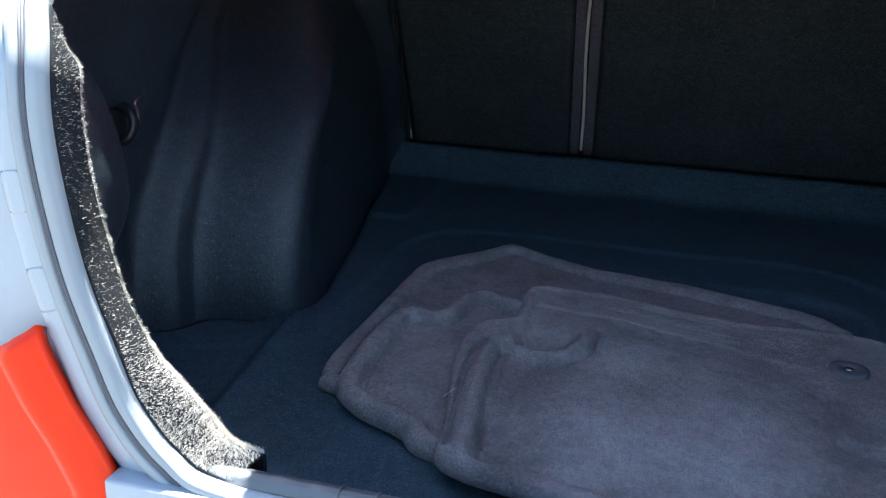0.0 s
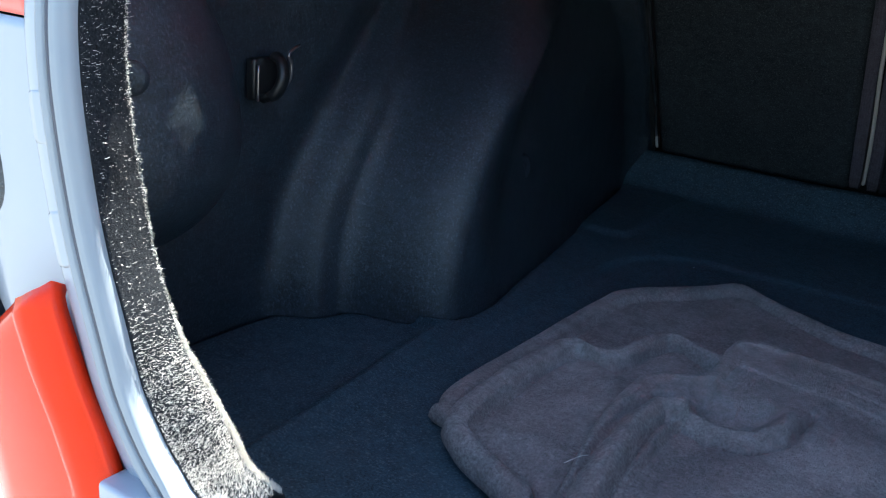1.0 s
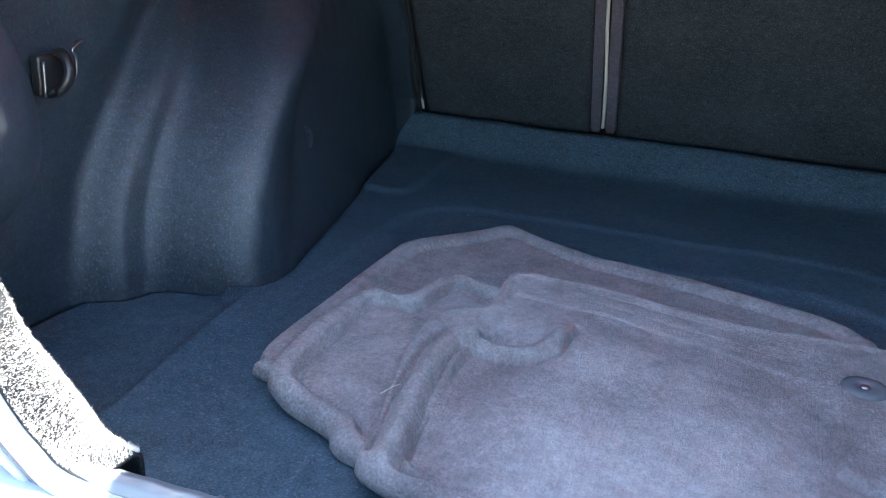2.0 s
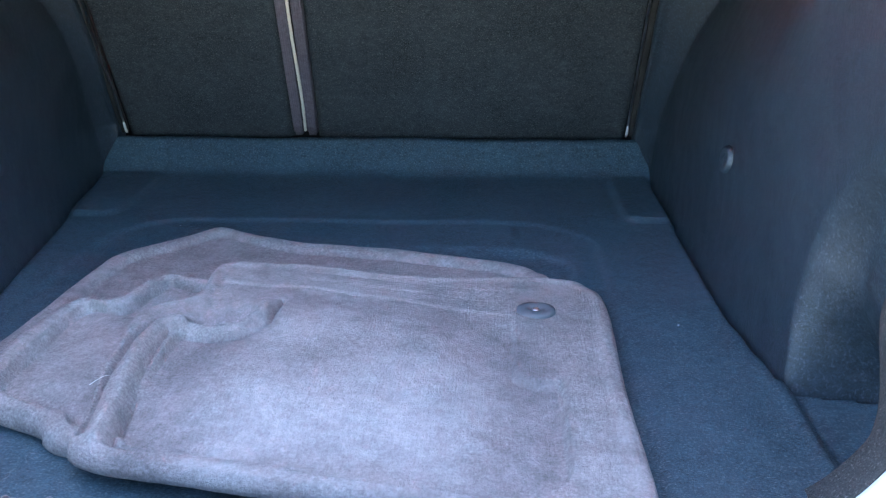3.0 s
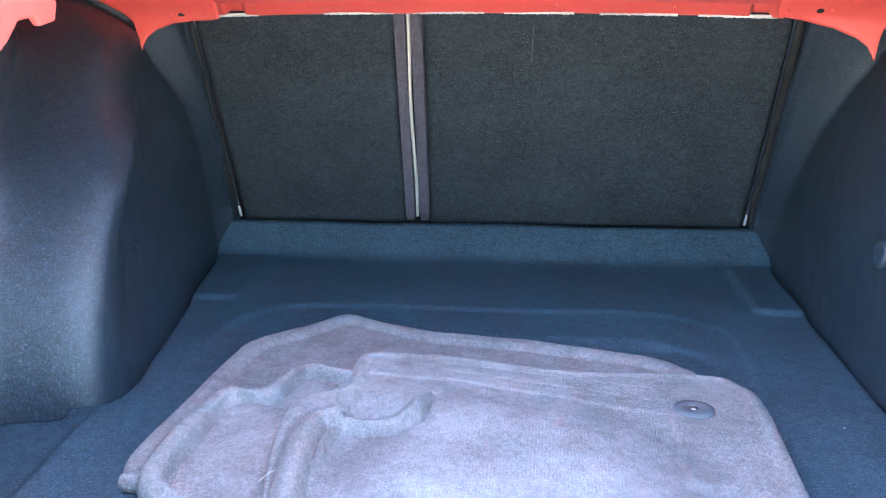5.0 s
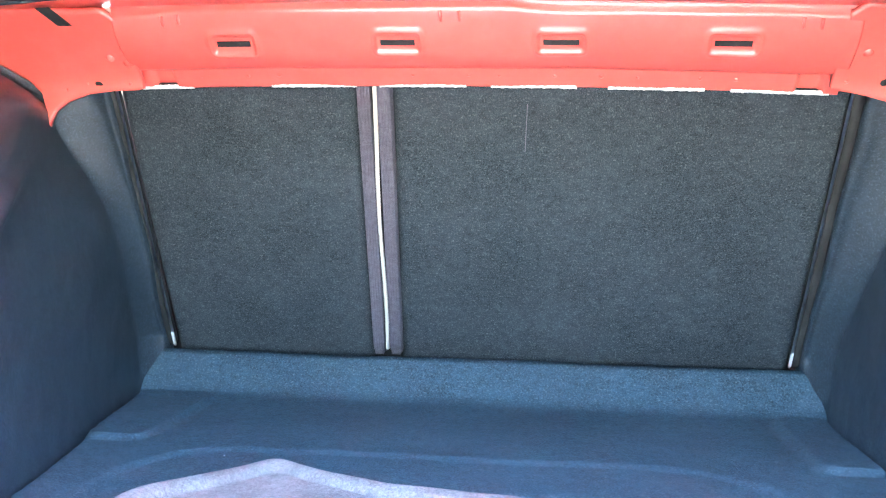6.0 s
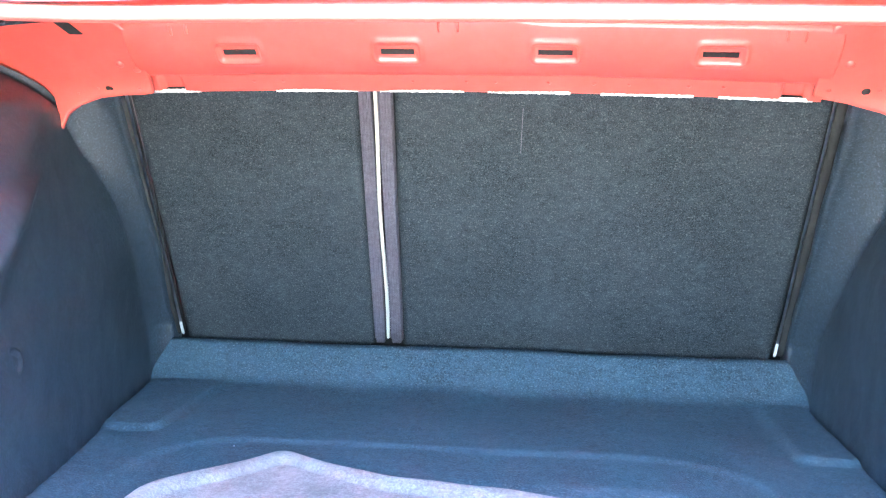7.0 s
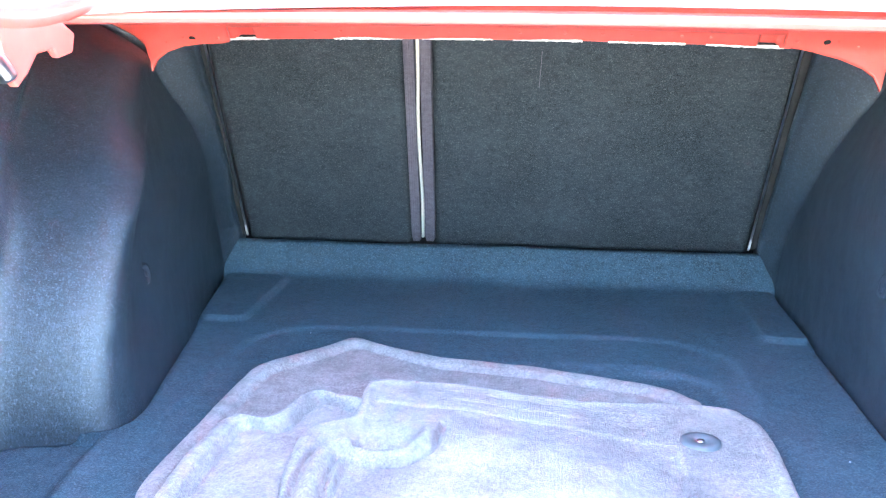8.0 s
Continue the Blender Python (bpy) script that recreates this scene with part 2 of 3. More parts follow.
def right_x(y, z):
    yb = sum(np.interp(z + d, RIGHT_Z, RIGHT_B) for d in (-0.012, 0, 0.012)) / 3
    x = 0.540 + 0.11 * z + 0.55 * max(0.0, z - 0.2) ** 1.5 * step(0.1, 0.45, y) + 0.014 * step(0.30, 0.03, y)
    x -= 0.009 * math.exp(-((y - 0.382) ** 2 + (z - 0.164) ** 2) / 0.012 ** 2)
    # below, the arch ends in a soft ridge with a shaded pocket behind it; above, in a crisp recess
    up = step(0.312, 0.335, z)
    low = step(0.12, 0.0, z)
    w = 0.012 + 0.020 * step(0.0, 0.10, z)
    pocket = (0.603 + 0.055 * low - x) * step(yb + w, yb - w, y) + 0.050 * (1 - low) * step(yb - 0.005, yb - 0.20, y)
    recess = (0.640 - x) * step(yb + 0.008, yb - 0.030, y)
    return x + pocket + (recess - pocket) * up


def floor_z(x, y):
    edge = min(x - left_x(y, 0.0), right_x(y, 0.0) - x)
    z = -0.016 * step(0.009, 0.001, edge) * step(0.93, 0.88, y)
    z -= 0.0042 * step(0.007, -0.007, rounded(x, y, 0.13, WELL))
    z -= 0.005 * step(0.014, -0.014, rounded(x, y, 0.09, (-0.1, 0.338, -0.6, 0.497)))
    for x0, x1 in ((-0.60, -0.392), (0.458, 0.66)):
        z += 0.008 * step(0.005, -0.005, rounded(x, y, 0.02, (x0, x1, 0.628, 0.90)))
    # the corner pockets behind the wheel arches lie a little lower
    pocket = max(x - 0.556, -0.396 - x - 0.10 * (y + 0.053)) if y < 0.16 else -1.0
    z -= 0.014 * step(-0.004, 0.010, pocket) - 0.003 * math.exp(-((pocket + 0.010) / 0.006) ** 2)
    z += 0.004 * math.exp(-((x + 0.170 + 0.12 * (y + 0.13)) / 0.005) ** 2) * step(-0.09, -0.12, y)
    z -= 0.006 * step(0.006, -0.006, math.hypot(x - 0.275, y - 0.40) - 0.085)
    k = (y - 0.920) / 0.062
    z += 0.086 * (0.5 * (k + math.hypot(k, 0.22)) - 0.5 * (k - 1 + math.hypot(k - 1, 0.10)))
    z -= 0.07 * step(0.969, 0.976, y)
    z += 0.0025 * noise.noise((x * 7, y * 7, 1.0)) + 0.001 * noise.noise((x * 25, y * 25, 4.0))
    return z


floor = part("floor", sheet(lambda u, v: (lambda x, y: (x, y, floor_z(x, y)))(-0.70 + 1.48 * u, -0.285 + 1.30 * v), 220, 220), FLOOR_FELT, thick=0.012)
tagged(floor, "dark blue-grey felt carpet floor of the trunk", "trunk floor", kind="structure")

# ---------------------------------------------------------------- side walls
def back_y(z):
    f = (z - PANEL_FOOT.z) / (PANEL_TOP.z - PANEL_FOOT.z)
    return PANEL_FOOT.y + f * (PANEL_TOP.y - PANEL_FOOT.y)


def wall_point(xf, sign):
    def fn(u, v):
        z = -0.02 + 0.62 * v
        y1 = min(back_y(z), 1.0)
        y = -0.30 + (y1 + 0.30) * u
        x = xf(y, z)
        # the corner trim beside the seat back: rolls in towards the panel
        edge = -0.514 + 0.034 * step(0.0, 0.47, z) if sign < 0 else 0.513 + 0.008 * step(0.0, 0.47, z)
        x += (edge - x) * step(y1 - 0.085, y1 - 0.012, y) ** 0.8 * step(-0.005, 0.045, z)
        w = 0.0045 * noise.noise((y * 7, z * 7, sign * 5)) + 0.0012 * noise.noise((y * 30, z * 30, sign * 9))
        y -= 0.020 * math.exp(-((y1 - y - 0.020) / 0.014) ** 2) * step(0.03, 0.12, z)
        return (x + w, y, z)
    return fn


wall_left = part("wall_left", sheet(wall_point(left_x, -1), 340, 110), FELT, thick=0.01)
tagged(wall_left, "dark felt side lining moulded over the wheel arch", "side lining", kind="structure")
wall_right = part("wall_right", sheet(wall_point(right_x, 1), 260, 110, flip=True), FELT, thick=0.01)
tagged(wall_right, "dark felt side lining moulded over the wheel arch", "side lining", kind="structure")

# ---------------------------------------------------------------- seat back
SLOPE = (PANEL_TOP - PANEL_FOOT).normalized()


def on_seat(x, s, out=0.0):
    """s metres up the seat back from its foot, out metres towards the camera."""
    p = PANEL_FOOT + SLOPE * s
    n = Vector((0, -SLOPE.z, SLOPE.y)).normalized()
    return Vector((x, p.y, p.z)) + n * out


def slab(x0, x1, s0, s1, depth, wob=0.0, lean=0.0, r=0.012, lean1=None):
    """A padded board on the seat back plane with rolled edges."""
    def fn(u, v):
        e = min(u, 1 - u) * (x1 - x0)
        f = min(v, 1 - v) * (s1 - s0)
        roll = min(1.0, math.sin(min(1.0, e / r) * math.pi / 2)) * min(1.0, math.sin(min(1.0, f / r) * math.pi / 2))
        s = s0 + (s1 - s0) * v
        x = x0 + (x1 - x0) * u + (lean if lean1 is None else lean + (lean1 - lean) * u) * s
        return on_seat(x, s, depth * roll + wob * noise.noise((x * 6, s * 6, 2)))
    return fn


seat = thing("rear_seat_back", "dark grey felt-backed split rear seat back, upright behind the floor", "seat back")
DIV = -0.136
LEAN_D = 0.055
part("narrow_backrest", sheet(slab(-0.505, DIV - 0.022, -0.03, 0.56, 0.016, 0.002, 0.06, 0.012, LEAN_D), 60, 60), SEAT_FELT, seat, "narrow dark felt backrest panel")
part("wide_backrest", sheet(slab(DIV + 0.022, 0.505, -0.03, 0.56, 0.016, 0.002, LEAN_D, 0.012, 0.02), 90, 60), SEAT_FELT, seat, "wide dark felt backrest panel")
for a, b in ((DIV - 0.025, DIV - 0.0042), (DIV + 0.0026, DIV + 0.024)):
    part("edge_strip", sheet(slab(a, b, -0.02, 0.56, 0.019, 0.0, LEAN_D, 0.004), 12, 60), EDGE, seat, "mauve-grey woven edge strip")
    for k in (0.12, 0.31, 0.50, 0.69, 0.88):
        x = a + (b - a) * k
        part("stitch_rib", tube([on_seat(x + LEAN_D * s, s, 0.0187) for s in (0.0, 0.2, 0.4, 0.55)], 0.0013, 6, 20), EDGE, seat)
# cream tube painted as the cabin daylight in the gap between the backrests
part("daylit_gap", tube([on_seat(DIV - 0.001 + LEAN_D * s + 0.0015 * math.sin(s * 17), s, 0.016) for s in (0.0, 0.08, 0.16, 0.24, 0.32, 0.40, 0.48, 0.55)], 0.0031, 8, 50), CREAM, seat, "cream strip standing in for the daylit gap in the split")
part("backing_board", box(-0.62, 0.66, 1.03, 1.05, -0.05, 0.70), DARK, seat)

# ---------------------------------------------------------------- parcel shelf front and deck header
F0, F1 = Vector((0, 0.695, 0.469)), Vector((0, 0.600, 0.550))   # foot and head of the sloping face
FACE_N = Vector((0, -(F1 - F0).z, (F1 - F0).y)).normalized()


def sag(x):
    return -0.008 * ((x - 0.026) / 0.5) ** 2 - 0.009 * x


def on_face(x, z, out=0.0):
    """A point of the sloping face at x and level height z."""
    f = (z - F0.z) / (F1.z - F0.z)
    p = F0.lerp(F1, f)
    return Vector((x, p.y, p.z + sag(x))) + FACE_N * out


SLOTS = [(-0.271, 0.522), (-0.061, 0.522), (0.140, 0.5245), (0.341, 0.5260)]
shelf = thing("parcel_shelf", "red painted steel parcel shelf beam with four slots", "shelf beam")


def face_out(x, z, slots=True):
    out = 0.015 * step(0.490, 0.4945, z) - 0.010 * ((max(z, 0.4945) - 0.520) / 0.030) ** 2 * step(0.490, 0.4945, z) + 0.0018 * noise.noise((x * 9, z * 24, 3))
    out += 0.006 * (step(0.20, 0.26, abs(x + 0.13)) - 0.4) * step(0.500, 0.54, z)
    out -= 0.010 * step(0.018, 0.012, min(abs(x + 0.39), abs(x - 0.445))) * step(0.494, 0.488, z)
    out -= 0.005 * step(0.551, 0.553, z)
    for sx, sz in SLOTS if slots else ():
        d = rounded(x, z, 0.006, (sx - 0.030, sx + 0.030, sz - 0.0105, sz + 0.0105))
        out += 0.0030 * math.exp(-(d / 0.0032) ** 2) - 0.003 * step(0.0, -0.004, d)
    return out


def face_fn(u, v):
    x = -0.42 + 0.90 * u
    z = 0.469 + 0.108 * v
    return on_face(x, z, face_out(x, z))


part("face_panel", sheet(face_fn, 380, 60), RED, shelf, thick=0.002)
for sx, sz in SLOTS:
    a = [on_face(sx + dx, sz + dz, face_out(sx + dx, sz + dz, False) - 0.0016) for dx, dz in ((-0.0215, -0.0026), (0.0215, -0.0026), (0.0215, 0.0022), (-0.0215, 0.0022))]
    bm = bmesh.new()
    bm.faces.new([bm.verts.new(p) for p in a])
    part("slot", bm, DARK, shelf, "dark open slot", smooth=False, thick=0.003)
for k in range(13):
    x = -0.335 + 0.058 * k + 0.010 * math.sin(k * 2.4)
    m = Matrix.Translation(on_face(x, 0.481, -0.0008)) @ FACE_N.to_track_quat("Z", "Y").to_matrix().to_4x4()
    part("spot_weld", disc([(0.0030, 0), (0.0024, 0.0010), (0.0008, 0.0016)], m, 12), RED, shelf)
for x in (-0.355, -0.335, -0.005, 0.018, 0.415, 0.435):
    part("tab", tube([on_face(x, 0.541, face_out(x, 0.541) - 0.001), on_face(x, 0.545, face_out(x, 0.545) + 0.001), on_face(x, 0.549, face_out(x, 0.549))], 0.0022, 6, 6), RED, shelf)


# lower outline of a gusset plate: x and height, with its pointed hook
HOOK_X = (-0.700, -0.635, -0.596, -0.570, -0.556, -0.552, -0.5495, -0.5475, -0.5445, -0.537, -0.520, -0.490, -0.455, -0.424, -0.412)
HOOK_Z = (0.540, 0.515, 0.496, 0.479, 0.464, 0.448, 0.428, 0.420, 0.428, 0.441, 0.453, 0.463, 0.467, 0.468, 0.470)
HOOK_STEPS = sorted(set(HOOK_X) | {round(-0.700 + 0.005 * k, 4) for k in range(58)} | {round(-0.556 + 0.0015 * k, 4) for k in range(14)})


def on_bracket(x, z, out):
    """The plate lies on the sloping face and hangs straight down below it."""
    p = on_face(x, z - sag(x), out)
    p.y = 0.672 - 0.5 * ((0.672 - p.y) + math.hypot(0.672 - p.y, 0.012))
    return p


for sign in (-1, 1):
    brk = thing("hinge_bracket", "red painted gusset plate with a pointed lower hook", "bracket", group="gussets under the shelf")
    bm = bmesh.new()
    rows = []
    for x in HOOK_STEPS:
        low = float(np.interp(x, HOOK_X, HOOK_Z))
        high = 0.556 + 0.05 * step(-0.54, -0.66, x) - 0.012 * step(-0.432, -0.412, x)
        wx, wz = (x, 0.0) if sign < 0 else (0.052 - x + 0.012 * step(-0.45, -0.53, x), -0.018 * step(-0.40, -0.54, x))
        rows.append([bm.verts.new(on_bracket(wx, low + wz + (high - low) * k / 18, 0.010)) for k in range(19)])
    for a, c in zip(rows, rows[1:]):
        for k in range(18):
            bm.faces.new((a[k], c[k], c[k + 1], a[k + 1]) if sign < 0 else (a[k], a[k + 1], c[k + 1], c[k]))
    part("plate", bm, RED, brk, thick=0.008)
    for dx, z, r, material, name in ((0.499, 0.476, 0.0055, DARK, "bolt_hole"), (0.470, 0.506, 0.006, RED, "boss"), (0.449, 0.500, 0.006, RED, "boss"), (0.515, 0.477, 0.002, RED, "weld_dot"), (0.545, 0.470, 0.002, RED, "weld_dot"), (0.455, 0.477, 0.003, RED, "weld_dot")):
        m = Matrix.Translation(on_bracket(0.026 + sign * dx, z, 0.0102)) @ FACE_N.to_track_quat("Z", "Y").to_matrix().to_4x4()
        part(name, disc([(r, 0), (r * 0.8, 0.0012), (r * 0.3, 0.0022)] if material is RED else [(r, 0.0), (r * 0.9, 0.0008)], m, 16), material, brk)

    if sign < 0:
        bm = bmesh.new()
        bm.faces.new([bm.verts.new(on_bracket(x, z, 0.0104)) for x, z in ((-0.523, 0.571), (-0.503, 0.571), (-0.474, 0.541), (-0.492, 0.541))])
        part("drain_hole", bm, DARK, brk, "dark opening in the plate", smooth=False, thick=0.001)

tape = thing("foam_tape", "worn white foam tape in short lengths along the shelf edge", "tape")
for a, b in ((-0.425, -0.352), (-0.243, -0.128), (-0.097, 0.018), (0.050, 0.160), (0.200, 0.320), (0.352, 0.470)):
    part("strip", sheet(lambda u, v: on_face(a + (b - a) * u, 0.4665 + 0.0050 * v + 0.0010 * noise.noise((u * 30 + a * 50, v * 2, 1)), -0.002 + 0.003 * math.sin(v * math.pi)), 40, 4), FOAM, tape, thick=0.003)


def lip_y(x):
    return 0.232 - 0.10 * max(0.0, (abs(x - CX) - 0.30) / 0.25) ** 2


LIP = [(0.590, 0.556), (0.42, 0.548), (0.30, 0.528), (0.262, 0.512), (0.244, 0.494), (0.236, 0.4885), (0.228, 0.490), (0.224, 0.496), (0.225, 0.5015), (0.232, 0.5045), (0.260, 0.506), (0.275, 0.520), (0.36, 0.535)]


def header_fn(u, v):
    x = CX - 0.68 + 1.36 * u
    k = v * (len(LIP) - 1)
    i = min(int(k), len(LIP) - 2)
    y, z = [p + (q - p) * (k - i) for p, q in zip(LIP[i], LIP[i + 1])]
    near = step(0.5, 0.24, y)
    return Vector((x, y + (lip_y(x) - 0.232) * near, z + sag(x) * (0.6 + 0.4 * (1 - near))))


header = thing("deck_header", "glossy red painted steel header across the front of the opening", "header")
part("beam", sheet(header_fn, 120, 60), RED, header, thick=0.003)
part("label", sheet(lambda u, v: header_fn(0.430 + 0.022 * u, 0.245 + 0.05 * v) + Vector((0, -0.003, -0.004)), 4, 2), FOAM, header, "small pale sticker", thick=0.001)

# ---------------------------------------------------------------- rear opening: seal, trim, jambs
HALF = [(0.0, -0.318, 0.050), (0.20, -0.318, 0.050), (0.34, -0.317, 0.053), (0.395, -0.313, 0.073), (0.433, -0.312, 0.113), (0.458, -0.312, 0.160), (0.490, -0.311, 0.240), (0.514, -0.309, 0.340),
        (0.519, -0.293, 0.410), (0.514, -0.240, 0.452), (0.506, -0.10, 0.478), (0.496, 0.06, 0.497), (0.463, 0.170, 0.509), (0.371, 0.222, 0.514), (0.20, 0.236, 0.518), (0.0, 0.238, 0.520)]
TIGHT = (0.0, 0.0, 0.0, 0.006, 0.010, 0.016, 0.022, 0.030, 0.026, -0.010, -0.068, -0.040, 0.0, 0.0, 0.0, 0.0)   # the left jamb stands further in, its upper corner further out
LOOP = [(CX + x, y, z) for x, y, z in HALF] + [(CX - x + d, y, z) for (x, y, z), d in list(zip(HALF, TIGHT))[-2:0:-1]]
LOOP_N = 480


def loop_frame(k):
    s = (k % LOOP_N) / LOOP_N
    p = spline(LOOP, s, True)
    way = (spline(LOOP, ((k + 1) % LOOP_N) / LOOP_N, True) - spline(LOOP, ((k - 1) % LOOP_N) / LOOP_N, True)).normalized()
    f = step(0.36, 0.475, p.z)
    face = Vector((0, -(1 - f), f)).normalized()
    out = way.cross(face).normalized()
    if out.dot(p - Vector((CX, p.y if f < 0.5 else 0.0, 0.28 if f < 0.5 else p.z))) < 0:
        out = -out
    return p, out, face


FRAMES = [loop_frame(k) for k in range(LOOP_N)]


def frame_at(k):
    i = math.floor(k)
    a, b, f = FRAMES[i % LOOP_N], FRAMES[(i + 1) % LOOP_N], k - i
    return a[0].lerp(b[0], f), a[1].lerp(b[1], f).normalized(), a[2].lerp(b[2], f).normalized()


def along(profile, k0, k1, count=None, flip=False, shift=None):
    """A moulding of (out, face) pairs swept along the loop from step k0 to k1."""
    n = count or abs(k1 - k0)

    def fn(u, v):
        p, out, face = frame_at(k0 + (k1 - k0) * u)
        q = v * (len(profile) - 1)
        i = min(int(q), len(profile) - 2)
        o, h = [a + (b - a) * (q - i) for a, b in zip(profile[i], profile[i + 1])]
        r = p + out * o + face * h
        return r if shift is None else shift(r, p, u, v)
    return sheet(fn, n, 3 * (len(profile) - 1), flip)


# the seal's pale grey puts the sun glare on dark rubber into its colour
seal = thing("trunk_seal", "rubber seal round the trunk opening, coloured pale grey for sun glare", "seal")
part("inner_bead", along([(-0.012, -0.010), (-0.0125, 0.002), (-0.008, 0.009), (-0.002, 0.0105), (0.003, 0.006), (0.004, 0.001)], 0, LOOP_N), SEAL, seal)
part("groove", along([(0.0035, 0.004), (0.006, 0.0025), (0.009, 0.003)], 0, LOOP_N), GROOVE, seal, "dark groove of the seal", thick=0.003)
part("outer_bead", along([(0.0085, 0.000), (0.010, 0.007), (0.015, 0.0085), (0.020, 0.006), (0.023, -0.002)], 0, LOOP_N), SEAL, seal)

# steps along the loop: one spline segment is LOOP_N / len(LOOP)
SEG = LOOP_N / len(LOOP)


def K(point):
    return int(round(point * SEG))


FUZZ_TRIM = carpet("trim_felt", (0.006, 0.007, 0.009), (0.034, 0.037, 0.043), (0.10, 0.10, 0.105), 0.70, 700.0)
SUNLIT_FIBRE = paint("sunlit_fibre", (0.66, 0.63, 0.59), 0.8, 0.0)
TRIM = [(-0.011, -0.004), (-0.0125, -0.010), (-0.013, -0.022), (-0.0125, -0.034), (-0.009, -0.039), (-0.002, -0.041), (0.020, -0.043), (0.060, -0.046), (0.13, -0.050)]


def trim_shift(side):
    def fn(r, p, u, v):
        w = 0.0015 * noise.noise((r.x * 30, r.y * 30, r.z * 30))
        fill = 0.022 * math.exp(-((p.z - 0.085) / 0.055) ** 2) * step(0.12, 0.40, v) if side < 0 else 0.0
        if side > 0:        # the lining reaches further in above the lamp
            deep = step(0.11, 0.20, p.z) * step(0.50, 0.42, p.z) * step(0.10, 0.36, v)
            return Vector((r.x + w - 0.010 * deep, max(r.y, -0.33) + 0.070 * deep, r.z + 0.5 * w))
        return Vector((r.x + w + 0.75 * fill, max(r.y, -0.33), r.z + 0.5 * w + 0.65 * fill))
    return fn


for side, k0, k1 in ((1, K(2.95), K(8.7)), (-1, LOOP_N - K(1.9), LOOP_N - K(8.7))):
    t = thing("corner_trim", "fuzzy dark felt trim rolled over the opening edge", "trim", group="rear corner trims")
    part("felt", along(TRIM, k0, k1, abs(k1 - k0) * 2, flip=side > 0, shift=trim_shift(side)), FUZZ_TRIM, t, thick=0.003)
    # loose fibres off the left felt, pale and dense to paint the sun on it
    rng = random.Random(5)
    moved = trim_shift(side)
    verts, faces = [], []
    for _ in range(55000 if side < 0 else 0):
        p, out, face = frame_at(k0 + (k1 - k0) * rng.random())
        if rng.random() > max(0.10, min(1.0, 1.15 - (p.z - 0.05) / 0.12)):     # thickest low down, where the sunlit corner is to look white
            continue
        o, hgt = rng.choice(((-0.0128, -0.036 * rng.random() - 0.003), (-0.010 - 0.003 * rng.random(), -0.036 - 0.003 * rng.random())))
        base = moved(p + out * o + face * hgt, p, 0.0, min(0.5, 0.10 - 11.0 * hgt)) - out * 0.0026
        tip = base - out * (0.0008 + 0.0034 * rng.random() ** 2) + Vector((rng.uniform(-1, 1), rng.uniform(-1, 1), rng.uniform(-0.6, 1))) * 0.0016
        w = Vector((rng.uniform(-1, 1), rng.uniform(-1, 1), rng.uniform(-1, 1))) * 0.00023
        n = len(verts)
        verts += [base - w, base + w, tip]
        faces.append((n, n + 1, n + 2))
    if faces:
        me = bpy.data.meshes.new("fuzz")
        me.from_pydata(verts, [], faces)
        me.materials.append(SUNLIT_FIBRE)
        fuzz = tagged(new("fuzz", me), "pale loose fibres that also stand in for sunlit felt", kind="stuff")
        fuzz.parent = t
    # push-in plug on the lobe
    py, pz = (-0.212, 0.308) if side < 0 else (-0.140, 0.357)
    q = Vector(((left_x if side < 0 else right_x)(py, pz), py, pz))
    m = Matrix.Translation(q) @ Vector((-side, -1.0 if side < 0 else -0.25, 0)).to_track_quat("Z", "Y").to_matrix().to_4x4()
    part("plug", disc([(0.014, -0.004), (0.0135, 0.001), (0.010, 0.0025), (0.007, 0.0045), (0.002, 0.0050)], m, 24), FELT, t, "felt-covered push-in plug")

sill = thing("sill_trim", "ribbed black plastic scuff trim on the rear sill", "sill trim")


def sill_fn(u, v):
    x = CX - 0.350 + 0.775 * u
    prof = [(-0.316, 0.063), (-0.311, 0.0700), (-0.303, 0.0718), (-0.294, 0.068), (-0.285, 0.055), (-0.278, 0.030), (-0.272, -0.02)]
    q = v * (len(prof) - 1)
    i = min(int(q), len(prof) - 2)
    y, z = [a + (b - a) * (q - i) for a, b in zip(prof[i], prof[i + 1])]
    k = max(0.0, x - 0.26)
    return Vector((x, y + 0.45 * k * k, z + 0.10 * k * k + 0.0008 * noise.noise((x * 60, y * 60, 2))))


part("cover", sheet(sill_fn, 200, 24), SILL, sill, thick=0.003)
for k in range(21):
    x = CX - 0.235 + 0.64 * k / 20
    c = max(0.0, x - 0.26)
    part("rib", tube([(x, y + 0.45 * c * c, z + 0.10 * c * c) for y, z in ((-0.312, 0.0697), (-0.303, 0.0724), (-0.294, 0.0687), (-0.287, 0.058))], 0.0011, 6, 10), SILL, sill)

body = thing("car_body", "pale and red painted rear body of a sedan", "car")
FLANGE = [(0.022, -0.003), (0.040, -0.003), (0.0445, -0.0045), (0.047, -0.012), (0.052, -0.016)]
for side, k0, k1 in ((1, K(0), K(9.0)), (-1, LOOP_N - K(9.0), LOOP_N)):
    part("jamb_flange", along(FLANGE, k0, k1), PALE, body, "pale painted jamb flange", thick=0.002)
for side, k0, k1 in ((1, K(9.0), K(15)), (-1, K(15), LOOP_N - K(9.0))):
    part("gutter", along(FLANGE, k0, k1), RED, body, "red painted rain gutter", thick=0.002)


RISE = list(range(K(3), K(9)))


def jamb_at(side, z):
    k = float(np.interp(z, [FRAMES[q][0].z for q in RISE], RISE))
    return frame_at(k if side > 0 else LOOP_N - k)


